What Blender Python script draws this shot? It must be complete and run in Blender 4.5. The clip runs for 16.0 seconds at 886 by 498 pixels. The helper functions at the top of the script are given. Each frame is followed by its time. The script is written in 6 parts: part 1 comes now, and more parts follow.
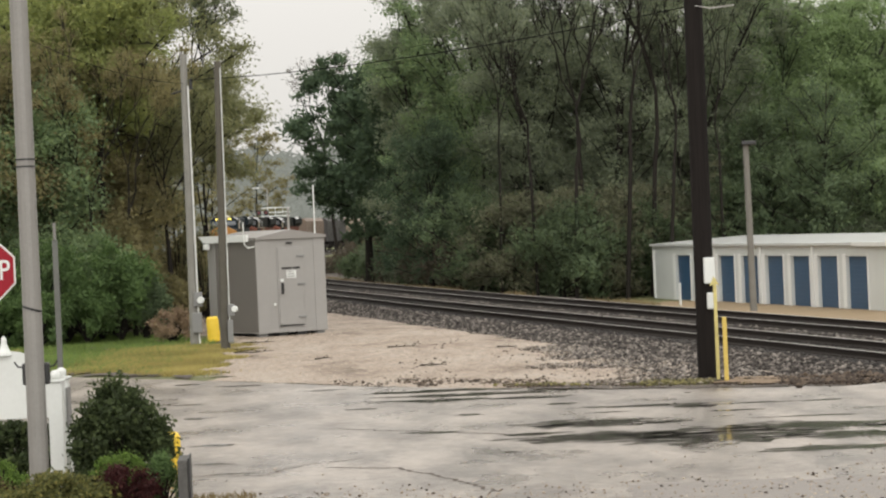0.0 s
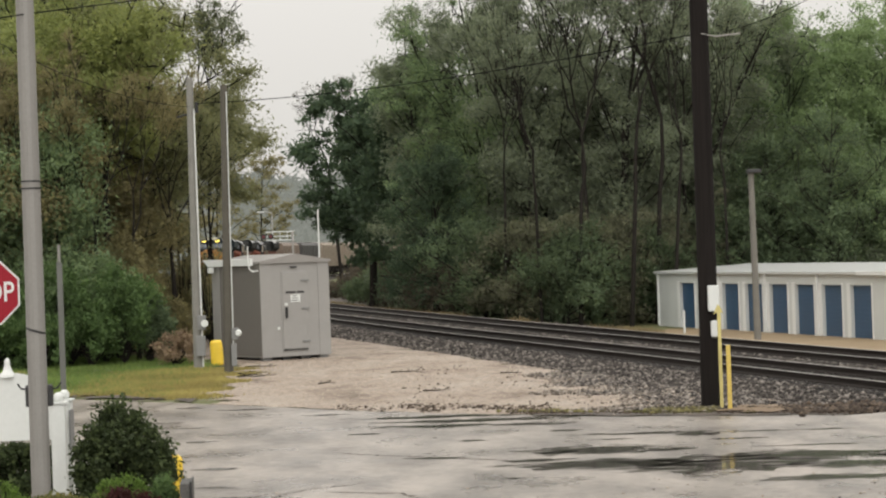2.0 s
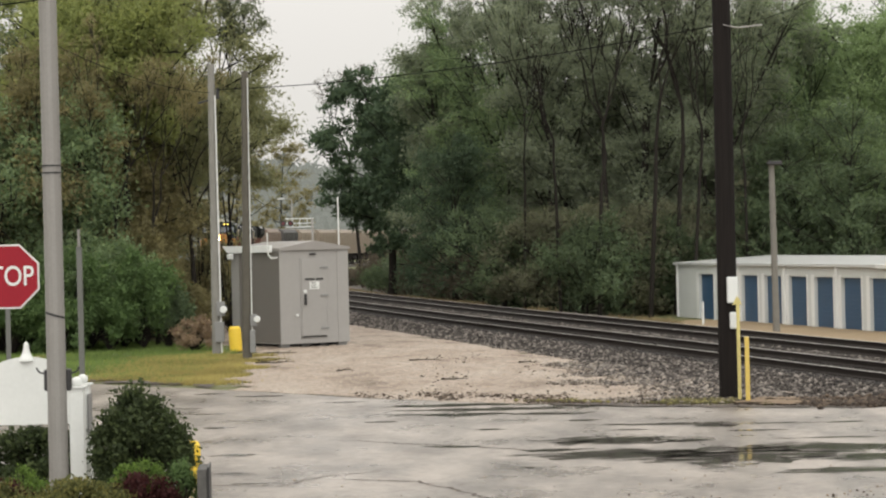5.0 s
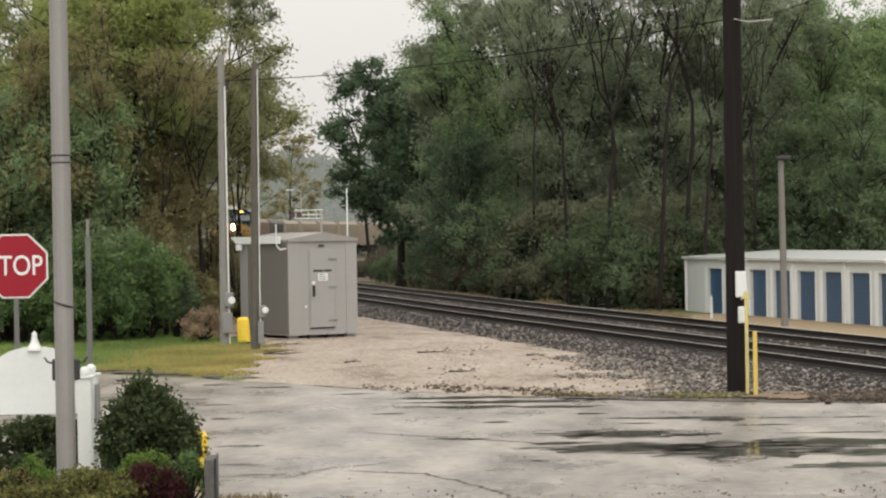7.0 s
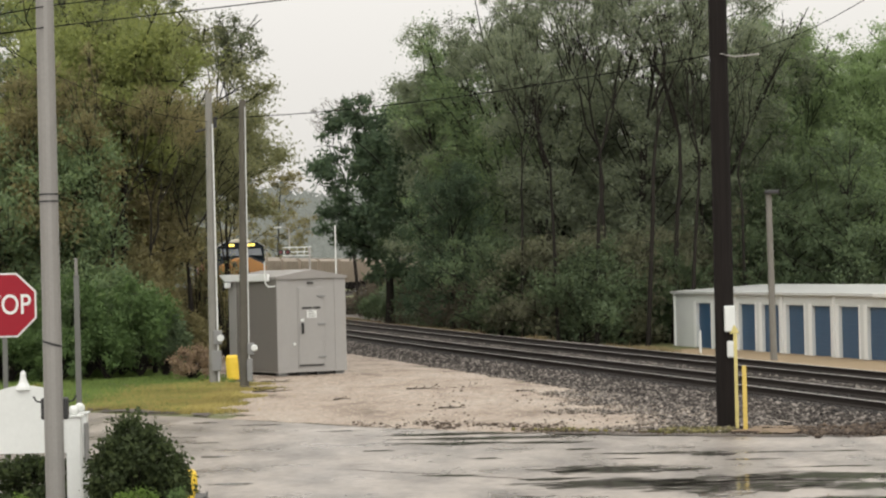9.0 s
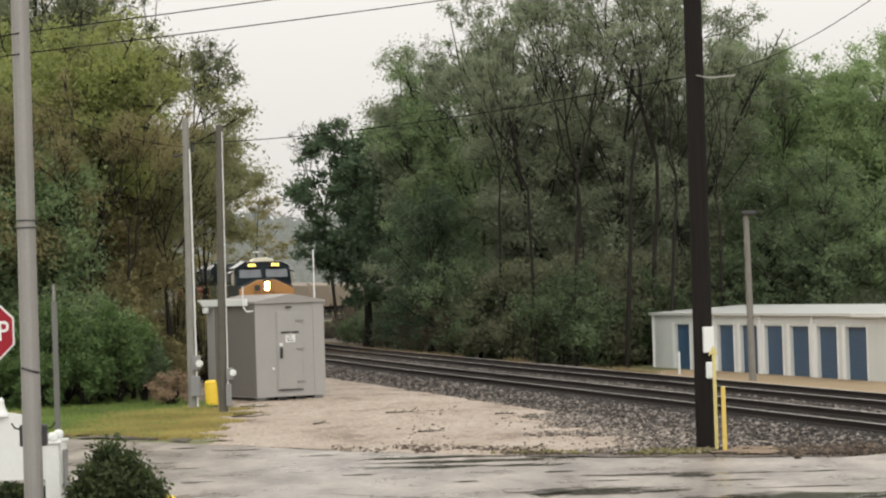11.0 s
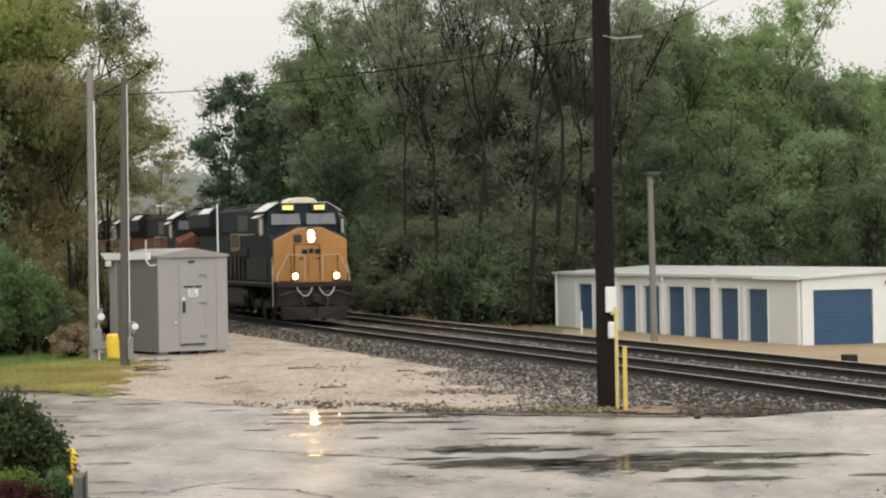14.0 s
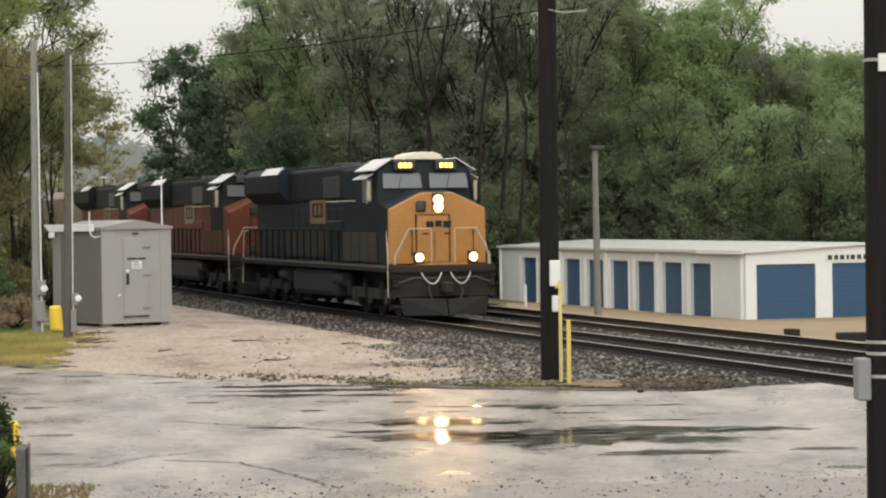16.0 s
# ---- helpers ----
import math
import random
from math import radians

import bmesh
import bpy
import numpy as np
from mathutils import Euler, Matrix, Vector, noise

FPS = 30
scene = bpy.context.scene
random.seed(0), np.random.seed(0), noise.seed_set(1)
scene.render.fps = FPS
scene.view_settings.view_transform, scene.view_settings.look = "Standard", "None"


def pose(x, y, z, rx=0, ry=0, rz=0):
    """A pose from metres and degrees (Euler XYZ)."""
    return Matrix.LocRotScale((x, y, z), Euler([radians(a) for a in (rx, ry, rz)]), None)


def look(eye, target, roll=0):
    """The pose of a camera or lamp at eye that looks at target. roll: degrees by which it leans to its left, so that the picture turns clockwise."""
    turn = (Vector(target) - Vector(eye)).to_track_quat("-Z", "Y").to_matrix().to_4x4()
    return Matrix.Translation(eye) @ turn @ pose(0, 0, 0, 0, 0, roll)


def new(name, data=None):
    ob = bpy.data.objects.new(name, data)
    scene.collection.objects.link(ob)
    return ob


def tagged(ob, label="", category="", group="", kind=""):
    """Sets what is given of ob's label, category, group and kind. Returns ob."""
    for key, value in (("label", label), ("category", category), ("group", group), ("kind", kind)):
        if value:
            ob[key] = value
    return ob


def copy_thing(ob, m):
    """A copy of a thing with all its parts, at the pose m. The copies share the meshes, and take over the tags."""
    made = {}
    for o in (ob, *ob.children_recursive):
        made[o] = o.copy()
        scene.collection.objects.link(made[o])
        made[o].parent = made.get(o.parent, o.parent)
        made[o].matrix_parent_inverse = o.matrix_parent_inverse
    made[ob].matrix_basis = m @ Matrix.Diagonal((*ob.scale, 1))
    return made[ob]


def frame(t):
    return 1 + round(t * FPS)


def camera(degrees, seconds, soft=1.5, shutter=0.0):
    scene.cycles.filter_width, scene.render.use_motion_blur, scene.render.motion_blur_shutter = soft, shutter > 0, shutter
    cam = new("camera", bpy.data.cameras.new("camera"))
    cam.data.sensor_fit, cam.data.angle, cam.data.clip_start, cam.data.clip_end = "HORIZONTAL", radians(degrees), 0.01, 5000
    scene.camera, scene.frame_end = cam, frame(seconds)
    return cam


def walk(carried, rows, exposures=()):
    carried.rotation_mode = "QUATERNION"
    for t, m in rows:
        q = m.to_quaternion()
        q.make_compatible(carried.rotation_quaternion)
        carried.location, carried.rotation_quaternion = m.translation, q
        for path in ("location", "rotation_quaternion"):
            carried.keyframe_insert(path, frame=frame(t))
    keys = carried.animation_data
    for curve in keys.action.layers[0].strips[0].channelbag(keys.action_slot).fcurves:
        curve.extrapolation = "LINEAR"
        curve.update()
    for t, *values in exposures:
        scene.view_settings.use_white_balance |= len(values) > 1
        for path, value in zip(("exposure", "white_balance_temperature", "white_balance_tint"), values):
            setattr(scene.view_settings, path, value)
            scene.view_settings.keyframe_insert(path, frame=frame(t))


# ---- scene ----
# Camera: a phone held by hand on a raised spot, zoomed in, turning only.
EYE = Vector((0.0, 0.0, 3.1))
cam = camera(20.66, 16.0, soft=2.2)
TURNS = [  # seconds, yaw, pitch, lean
    (0.0, 0.000, -0.573, 2.500),
    (0.5, -0.067, -0.314, 2.320),
    (1.0, -0.188, 0.075, 2.334),
    (1.5, -0.155, 0.131, 2.078),
    (2.0, 0.081, 0.032, 1.996),
    (2.5, 0.183, 0.054, 2.069),
    (3.0, 0.210, -0.200, 2.357),
    (3.5, 0.200, -0.392, 2.464),
    (4.0, 0.553, -0.021, 1.976),
    (4.5, 0.542, -0.113, 1.570),
    (7.0, 0.753, -0.400, 0.998),
    (7.5, 0.844, -0.215, 1.459),
    (8.0, 0.638, -0.006, 1.513),
    (8.5, 0.541, 0.220, 1.336),
    (11.0, -0.065, 0.985, 1.831),
    (11.5, -0.467, 0.649, 1.616),
    (12.0, -1.192, 0.407, 1.624),
    (12.5, -1.536, 0.664, 1.361),
    (13.0, -1.851, 0.687, 0.868),
    (13.5, -2.079, 0.280, 0.745),
    (14.0, -2.293, -0.082, 1.027),
    (14.5, -2.701, -0.342, 1.178),
    (15.0, -3.074, -0.498, 0.977),
    (15.5, -3.382, -0.662, 0.751),
    (16.0, -3.591, -0.736, 0.773),
]
walk(cam, [(t, pose(*EYE, 90 + p, 0, y) @ pose(0, 0, 0, 0, 0, -r)) for t, y, p, r in TURNS],
     exposures=[(0, 0.31), (1.0, 0.33), (1.4, 0.21), (2.1, 0.20), (2.6, 0.25), (3.4, 0.24), (4.5, 0.27), (8, 0.31), (12, 0.33), (16, 0.33)])

# ---- light: an overcast, rainy afternoon ----
world = bpy.data.worlds.new("overcast")
scene.world = world
world.use_nodes = True
wn, wl = world.node_tree.nodes, world.node_tree.links
sky = wn.new("ShaderNodeTexSky")
sky.sky_type, sky.sun_disc = "NISHITA", False
sky.sun_elevation, sky.sun_rotation = radians(48), radians(200)
sky.air_density, sky.dust_density = 1.0, 6.0
grey = wn.new("ShaderNodeHueSaturation")
grey.inputs["Saturation"].default_value = 0.15
wl.new(sky.outputs[0], grey.inputs["Color"])
# a full cloud deck: brightest overhead, a third of that at the horizon
coord, sep = wn.new("ShaderNodeTexCoord"), wn.new("ShaderNodeSeparateXYZ")
wl.new(coord.outputs["Generated"], sep.inputs[0])
deck = wn.new("ShaderNodeMapRange")
deck.inputs["From Min"].default_value, deck.inputs["From Max"].default_value = 0.0, 1.0
deck.inputs["To Min"].default_value, deck.inputs["To Max"].default_value = 6.3, 19.0
wl.new(sep.outputs["Z"], deck.inputs["Value"])
tint = wn.new("ShaderNodeMixRGB")
tint.blend_type, tint.inputs[0].default_value = "MULTIPLY", 1.0
tint.inputs[1].default_value = (1.0, 0.968, 0.915, 1)
wl.new(deck.outputs[0], tint.inputs[2])
cloud = wn.new("ShaderNodeMixRGB")
cloud.inputs[0].default_value = 0.92
wl.new(grey.outputs[0], cloud.inputs[1])
wl.new(tint.outputs[0], cloud.inputs[2])
wl.new(cloud.outputs[0], wn["Background"].inputs["Color"])
wn["Background"].inputs["Strength"].default_value = 0.10

sun_data = bpy.data.lights.new("sun", "SUN")
sun_data.energy, sun_data.angle, sun_data.color = 1.1, radians(60), (1.0, 0.985, 0.96)
sun = new("sun", sun_data)
sun.matrix_world = look((10, -60, 52), (0, 40, 0))
scene.view_settings.exposure = 0.30


# ---- materials ----
def material(name, colour, rough=0.7, metal=0.0, dark=0.6, scale=6.0, fine=60.0, bump=0.15, spread=0.0, wet=0.0, spec=0.5, along=1.0):
    """A surface with stains at one scale, grain at a finer one and a little relief; along < 1 draws the grain out upwards."""
    m = bpy.data.materials.new(name)
    m.use_nodes = True
    n, l = m.node_tree.nodes, m.node_tree.links
    b = n["Principled BSDF"]
    co = n.new("ShaderNodeTexCoord")
    big, small = n.new("ShaderNodeTexNoise"), n.new("ShaderNodeTexNoise")
    big.inputs["Scale"].default_value, big.inputs["Detail"].default_value = scale, 4
    small.inputs["Scale"].default_value, small.inputs["Detail"].default_value = fine, 3
    grain = n.new("ShaderNodeMapping")
    grain.inputs["Scale"].default_value = (1, 1, along)
    l.new(co.outputs["Object"], grain.inputs["Vector"])
    l.new(grain.outputs[0], big.inputs["Vector"])
    l.new(grain.outputs[0], small.inputs["Vector"])
    mix = n.new("ShaderNodeMixRGB")
    mix.inputs[1].default_value = (*[c * dark for c in colour], 1)
    mix.inputs[2].default_value = (*[min(1, c * (2 - dark) ** 0.5) for c in colour], 1)
    ramp = n.new("ShaderNodeMath")
    ramp.operation = "MULTIPLY_ADD"
    ramp.inputs[1].default_value, ramp.inputs[2].default_value = 0.5, 0.0
    l.new(small.outputs["Fac"], ramp.inputs[0])
    add = n.new("ShaderNodeMath")
    add.operation, add.use_clamp = "MULTIPLY_ADD", True
    add.inputs[1].default_value = 0.6
    l.new(big.outputs["Fac"], add.inputs[0])
    l.new(ramp.outputs[0], add.inputs[2])
    l.new(add.outputs[0], mix.inputs[0])
    out = mix.outputs[0]
    if spread:
        info = n.new("ShaderNodeObjectInfo")
        val = n.new("ShaderNodeHueSaturation")
        r = n.new("ShaderNodeMapRange")
        r.inputs["To Min"].default_value, r.inputs["To Max"].default_value = 1 - spread, 1 + spread
        l.new(info.outputs["Random"], r.inputs["Value"])
        l.new(r.outputs[0], val.inputs["Value"])
        l.new(out, val.inputs["Color"])
        out = val.outputs[0]
    l.new(out, b.inputs["Base Color"])
    b.inputs["Roughness"].default_value = rough
    b.inputs["Metallic"].default_value = metal
    b.inputs["Specular IOR Level"].default_value = spec
    if wet:
        b.inputs["Coat Weight"].default_value = wet
        b.inputs["Coat Roughness"].default_value = 0.15
    bm_ = n.new("ShaderNodeBump")
    bm_.inputs["Strength"].default_value, bm_.inputs["Distance"].default_value = bump, 0.02
    l.new(small.outputs["Fac"], bm_.inputs["Height"])
    l.new(bm_.outputs[0], b.inputs["Normal"])
    return m


def foliage(name, colour, yellow=0.25, shade=0.84, light=1.14):
    """Leaves that differ from one to the next, matt with a wet gloss, a little see-through."""
    m = bpy.data.materials.new(name)
    m.use_nodes = True
    n, l = m.node_tree.nodes, m.node_tree.links
    b = n["Principled BSDF"]
    geo = n.new("ShaderNodeNewGeometry")
    ramp = n.new("ShaderNodeValToRGB")
    ramp.color_ramp.elements[0].color = (*[c * shade for c in colour], 1)
    ramp.color_ramp.elements[1].color = (colour[0] * (light - 0.12 + yellow * 0.7), colour[1] * light, colour[2] * (light - 0.2), 1)
    mid = ramp.color_ramp.elements.new(0.5)
    mid.color = (*colour, 1)
    l.new(geo.outputs["Random Per Island"], ramp.inputs[0])
    co = n.new("ShaderNodeTexCoord")
    big = n.new("ShaderNodeTexNoise")
    big.inputs["Scale"].default_value = 0.35
    l.new(co.outputs["Object"], big.inputs["Vector"])
    val = n.new("ShaderNodeHueSaturation")
    rng = n.new("ShaderNodeMapRange")
    rng.inputs["From Min"].default_value, rng.inputs["From Max"].default_value = 0.3, 0.7
    rng.inputs["To Min"].default_value, rng.inputs["To Max"].default_value = 0.74, 1.26
    l.new(big.outputs["Fac"], rng.inputs["Value"])
    l.new(rng.outputs[0], val.inputs["Value"])
    l.new(ramp.outputs[0], val.inputs["Color"])
    l.new(val.outputs[0], b.inputs["Base Color"])
    b.inputs["Roughness"].default_value = 0.65
    b.inputs["Specular IOR Level"].default_value = 0.2
    tr = n.new("ShaderNodeBsdfTranslucent")
    l.new(val.outputs[0], tr.inputs["Color"])
    mx = n.new("ShaderNodeMixShader")
    mx.inputs[0].default_value = 0.5
    l.new(b.outputs[0], mx.inputs[1])
    l.new(tr.outputs[0], mx.inputs[2])
    l.new(mx.outputs[0], n["Material Output"].inputs["Surface"])
    return m


def glow(name, colour, strength):
    m = bpy.data.materials.new(name)
    m.use_nodes = True
    b = m.node_tree.nodes["Principled BSDF"]
    b.inputs["Base Color"].default_value = (*colour, 1)
    b.inputs["Emission Color"].default_value = (*colour, 1)
    b.inputs["Emission Strength"].default_value = strength
    return m


def wet_road(name):
    """Worn grey asphalt under rain: damp grey film, darker streaks, and puddles that mirror the sky."""
    m = bpy.data.materials.new(name)
    m.use_nodes = True
    n, l = m.node_tree.nodes, m.node_tree.links
    b = n["Principled BSDF"]
    co = n.new("ShaderNodeTexCoord")
    mp = n.new("ShaderNodeMapping")
    mp.inputs["Scale"].default_value = (0.75, 0.42, 1)
    mp.inputs["Rotation"].default_value = (0, 0, radians(8))
    l.new(co.outputs["Object"], mp.inputs["Vector"])
    pud = n.new("ShaderNodeTexNoise")
    pud.inputs["Scale"].default_value, pud.inputs["Detail"].default_value, pud.inputs["Roughness"].default_value = 1.0, 9, 0.66
    l.new(mp.outputs[0], pud.inputs["Vector"])
    grain = n.new("ShaderNodeTexNoise")
    grain.inputs["Scale"].default_value, grain.inputs["Detail"].default_value = 40, 4
    l.new(co.outputs["Object"], grain.inputs["Vector"])
    big = n.new("ShaderNodeTexNoise")
    big.inputs["Scale"].default_value, big.inputs["Detail"].default_value = 0.8, 9
    mp2 = n.new("ShaderNodeMapping")
    mp2.inputs["Scale"].default_value = (1.1, 0.45, 1)
    mp2.inputs["Rotation"].default_value = (0, 0, radians(25))
    l.new(co.outputs["Object"], mp2.inputs["Vector"])
    l.new(mp2.outputs[0], big.inputs["Vector"])
    col = n.new("ShaderNodeValToRGB")
    col.color_ramp.elements[0].position, col.color_ramp.elements[0].color = 0.36, (0.112, 0.096, 0.082, 1)
    col.color_ramp.elements[1].position, col.color_ramp.elements[1].color = 0.68, (0.300, 0.262, 0.226, 1)
    speck = n.new("ShaderNodeTexNoise")
    speck.inputs["Scale"].default_value, speck.inputs["Detail"].default_value, speck.inputs["Roughness"].default_value = 5.0, 7, 0.75
    l.new(co.outputs["Object"], speck.inputs["Vector"])
    blend = n.new("ShaderNodeMath")
    blend.operation = "MULTIPLY_ADD"
    blend.inputs[1].default_value = 0.9
    l.new(speck.outputs["Fac"], blend.inputs[0])
    half = n.new("ShaderNodeMath")
    half.operation = "MULTIPLY_ADD"
    half.inputs[1].default_value, half.inputs[2].default_value = 0.9, -0.385
    l.new(big.outputs["Fac"], half.inputs[0])
    l.new(half.outputs[0], blend.inputs[2])
    l.new(blend.outputs[0], col.inputs[0])
    film = n.new("ShaderNodeMapRange")
    film.inputs["From Min"].default_value, film.inputs["From Max"].default_value = 0.36, 0.66
    film.inputs["To Min"].default_value, film.inputs["To Max"].default_value = 0.46, 0.21
    l.new(pud.outputs["Fac"], film.inputs["Value"])
    wetc = n.new("ShaderNodeMixRGB")
    wetc.blend_type = "MULTIPLY"
    w2 = n.new("ShaderNodeMapRange")
    w2.inputs["From Min"].default_value, w2.inputs["From Max"].default_value = 0.5, 0.8
    w2.inputs["To Min"].default_value, w2.inputs["To Max"].default_value = 0.0, 1.0
    l.new(pud.outputs["Fac"], w2.inputs["Value"])
    l.new(w2.outputs[0], wetc.inputs[0])
    l.new(col.outputs[0], wetc.inputs[1])
    wetc.inputs[2].default_value = (0.7, 0.69, 0.68, 1)
    l.new(wetc.outputs[0], b.inputs["Base Color"])
    l.new(film.outputs[0], b.inputs["Roughness"])
    b.inputs["Specular IOR Level"].default_value = 0.5
    bp = n.new("ShaderNodeBump")
    bp.inputs["Distance"].default_value = 0.009
    inv = n.new("ShaderNodeMapRange")
    inv.inputs["From Min"].default_value, inv.inputs["From Max"].default_value = 0.45, 0.8
    inv.inputs["To Min"].default_value, inv.inputs["To Max"].default_value = 0.7, 0.2
    l.new(pud.outputs["Fac"], inv.inputs["Value"])
    l.new(inv.outputs[0], bp.inputs["Strength"])
    l.new(grain.outputs["Fac"], bp.inputs["Height"])
    l.new(bp.outputs[0], b.inputs["Normal"])
    return m


def standing_water(name):
    """Thin water that breaks up into streaks towards its edge."""
    m = bpy.data.materials.new(name)
    m.use_nodes = True
    n, l = m.node_tree.nodes, m.node_tree.links
    b = n["Principled BSDF"]
    b.inputs["Base Color"].default_value = (0.080, 0.074, 0.066, 1)
    co = n.new("ShaderNodeTexCoord")
    rough = n.new("ShaderNodeTexNoise")
    rough.inputs["Scale"].default_value = 1.3
    l.new(co.outputs["Object"], rough.inputs["Vector"])
    rr = n.new("ShaderNodeMapRange")
    rr.inputs["To Min"].default_value, rr.inputs["To Max"].default_value = 0.04, 0.15
    l.new(rough.outputs["Fac"], rr.inputs["Value"])
    l.new(rr.outputs[0], b.inputs["Roughness"])
    mp = n.new("ShaderNodeMapping")
    mp.inputs["Location"].default_value = (-0.5, -0.5, 0)
    l.new(co.outputs["Generated"], mp.inputs["Vector"])
    flat = n.new("ShaderNodeVectorMath")
    flat.operation = "MULTIPLY"
    flat.inputs[1].default_value = (2.0, 2.0, 0.0)
    l.new(mp.outputs[0], flat.inputs[0])
    ln = n.new("ShaderNodeVectorMath")
    ln.operation = "LENGTH"
    l.new(flat.outputs[0], ln.inputs[0])
    world_co = n.new("ShaderNodeNewGeometry")
    ms = n.new("ShaderNodeMapping")
    ms.inputs["Scale"].default_value = (0.9, 3.2, 1)
    l.new(world_co.outputs["Position"], ms.inputs["Vector"])
    st = n.new("ShaderNodeTexNoise")
    st.inputs["Scale"].default_value, st.inputs["Detail"].default_value = 1.7, 7
    l.new(ms.outputs[0], st.inputs["Vector"])
    sub = n.new("ShaderNodeMath")
    sub.operation = "MULTIPLY_ADD"
    sub.inputs[1].default_value, sub.inputs[2].default_value = 3.8, -1.1
    l.new(st.outputs["Fac"], sub.inputs[0])
    dif = n.new("ShaderNodeMath")
    dif.operation = "SUBTRACT"
    l.new(sub.outputs[0], dif.inputs[0])
    l.new(ln.outputs["Value"], dif.inputs[1])
    mask = n.new("ShaderNodeMapRange")
    mask.inputs["From Min"].default_value, mask.inputs["From Max"].default_value = -0.2, 0.25
    mask.inputs["To Max"].default_value = 0.85
    l.new(dif.outputs[0], mask.inputs["Value"])
    clear = n.new("ShaderNodeBsdfTransparent")
    mx = n.new("ShaderNodeMixShader")
    l.new(mask.outputs[0], mx.inputs[0])
    l.new(clear.outputs[0], mx.inputs[1])
    l.new(b.outputs[0], mx.inputs[2])
    l.new(mx.outputs[0], n["Material Output"].inputs["Surface"])
    return m


def stony_lot(name):
    """Crushed stone trodden into brown soil: pale drifts, brown hollows, gritty throughout."""
    m = bpy.data.materials.new(name)
    m.use_nodes = True
    n, l = m.node_tree.nodes, m.node_tree.links
    b = n["Principled BSDF"]
    co = n.new("ShaderNodeTexCoord")
    mp = n.new("ShaderNodeMapping")
    mp.inputs["Scale"].default_value = (0.55, 0.28, 1)
    mp.inputs["Rotation"].default_value = (0, 0, radians(-18))
    l.new(co.outputs["Object"], mp.inputs["Vector"])
    big, grit, pebble = n.new("ShaderNodeTexNoise"), n.new("ShaderNodeTexNoise"), n.new("ShaderNodeTexVoronoi")
    big.inputs["Scale"].default_value, big.inputs["Detail"].default_value, big.inputs["Roughness"].default_value = 1.0, 9, 0.68
    grit.inputs["Scale"].default_value, grit.inputs["Detail"].default_value = 7.0, 6
    pebble.inputs["Scale"].default_value = 11.0
    l.new(mp.outputs[0], big.inputs["Vector"])
    for t in (grit, pebble):
        l.new(co.outputs["Object"], t.inputs["Vector"])
    ramp = n.new("ShaderNodeValToRGB")
    e = ramp.color_ramp.elements
    e[0].position, e[0].color = 0.34, (0.105, 0.074, 0.050, 1)
    e[1].position, e[1].color = 0.70, (0.330, 0.282, 0.232, 1)
    mid = e.new(0.46)
    mid.color = (0.255, 0.202, 0.158, 1)
    l.new(big.outputs["Fac"], ramp.inputs[0])
    spot = n.new("ShaderNodeMapRange")
    spot.inputs["From Min"].default_value, spot.inputs["From Max"].default_value = 0.30, 0.62
    spot.inputs["To Min"].default_value, spot.inputs["To Max"].default_value = 0.56, 1.20
    l.new(grit.outputs["Fac"], spot.inputs["Value"])
    val = n.new("ShaderNodeHueSaturation")
    l.new(spot.outputs[0], val.inputs["Value"])
    l.new(ramp.outputs[0], val.inputs["Color"])
    l.new(val.outputs[0], b.inputs["Base Color"])
    b.inputs["Roughness"].default_value = 0.75
    bp = n.new("ShaderNodeBump")
    bp.inputs["Strength"].default_value, bp.inputs["Distance"].default_value = 0.7, 0.03
    l.new(pebble.outputs["Distance"], bp.inputs["Height"])
    l.new(bp.outputs[0], b.inputs["Normal"])
    return m


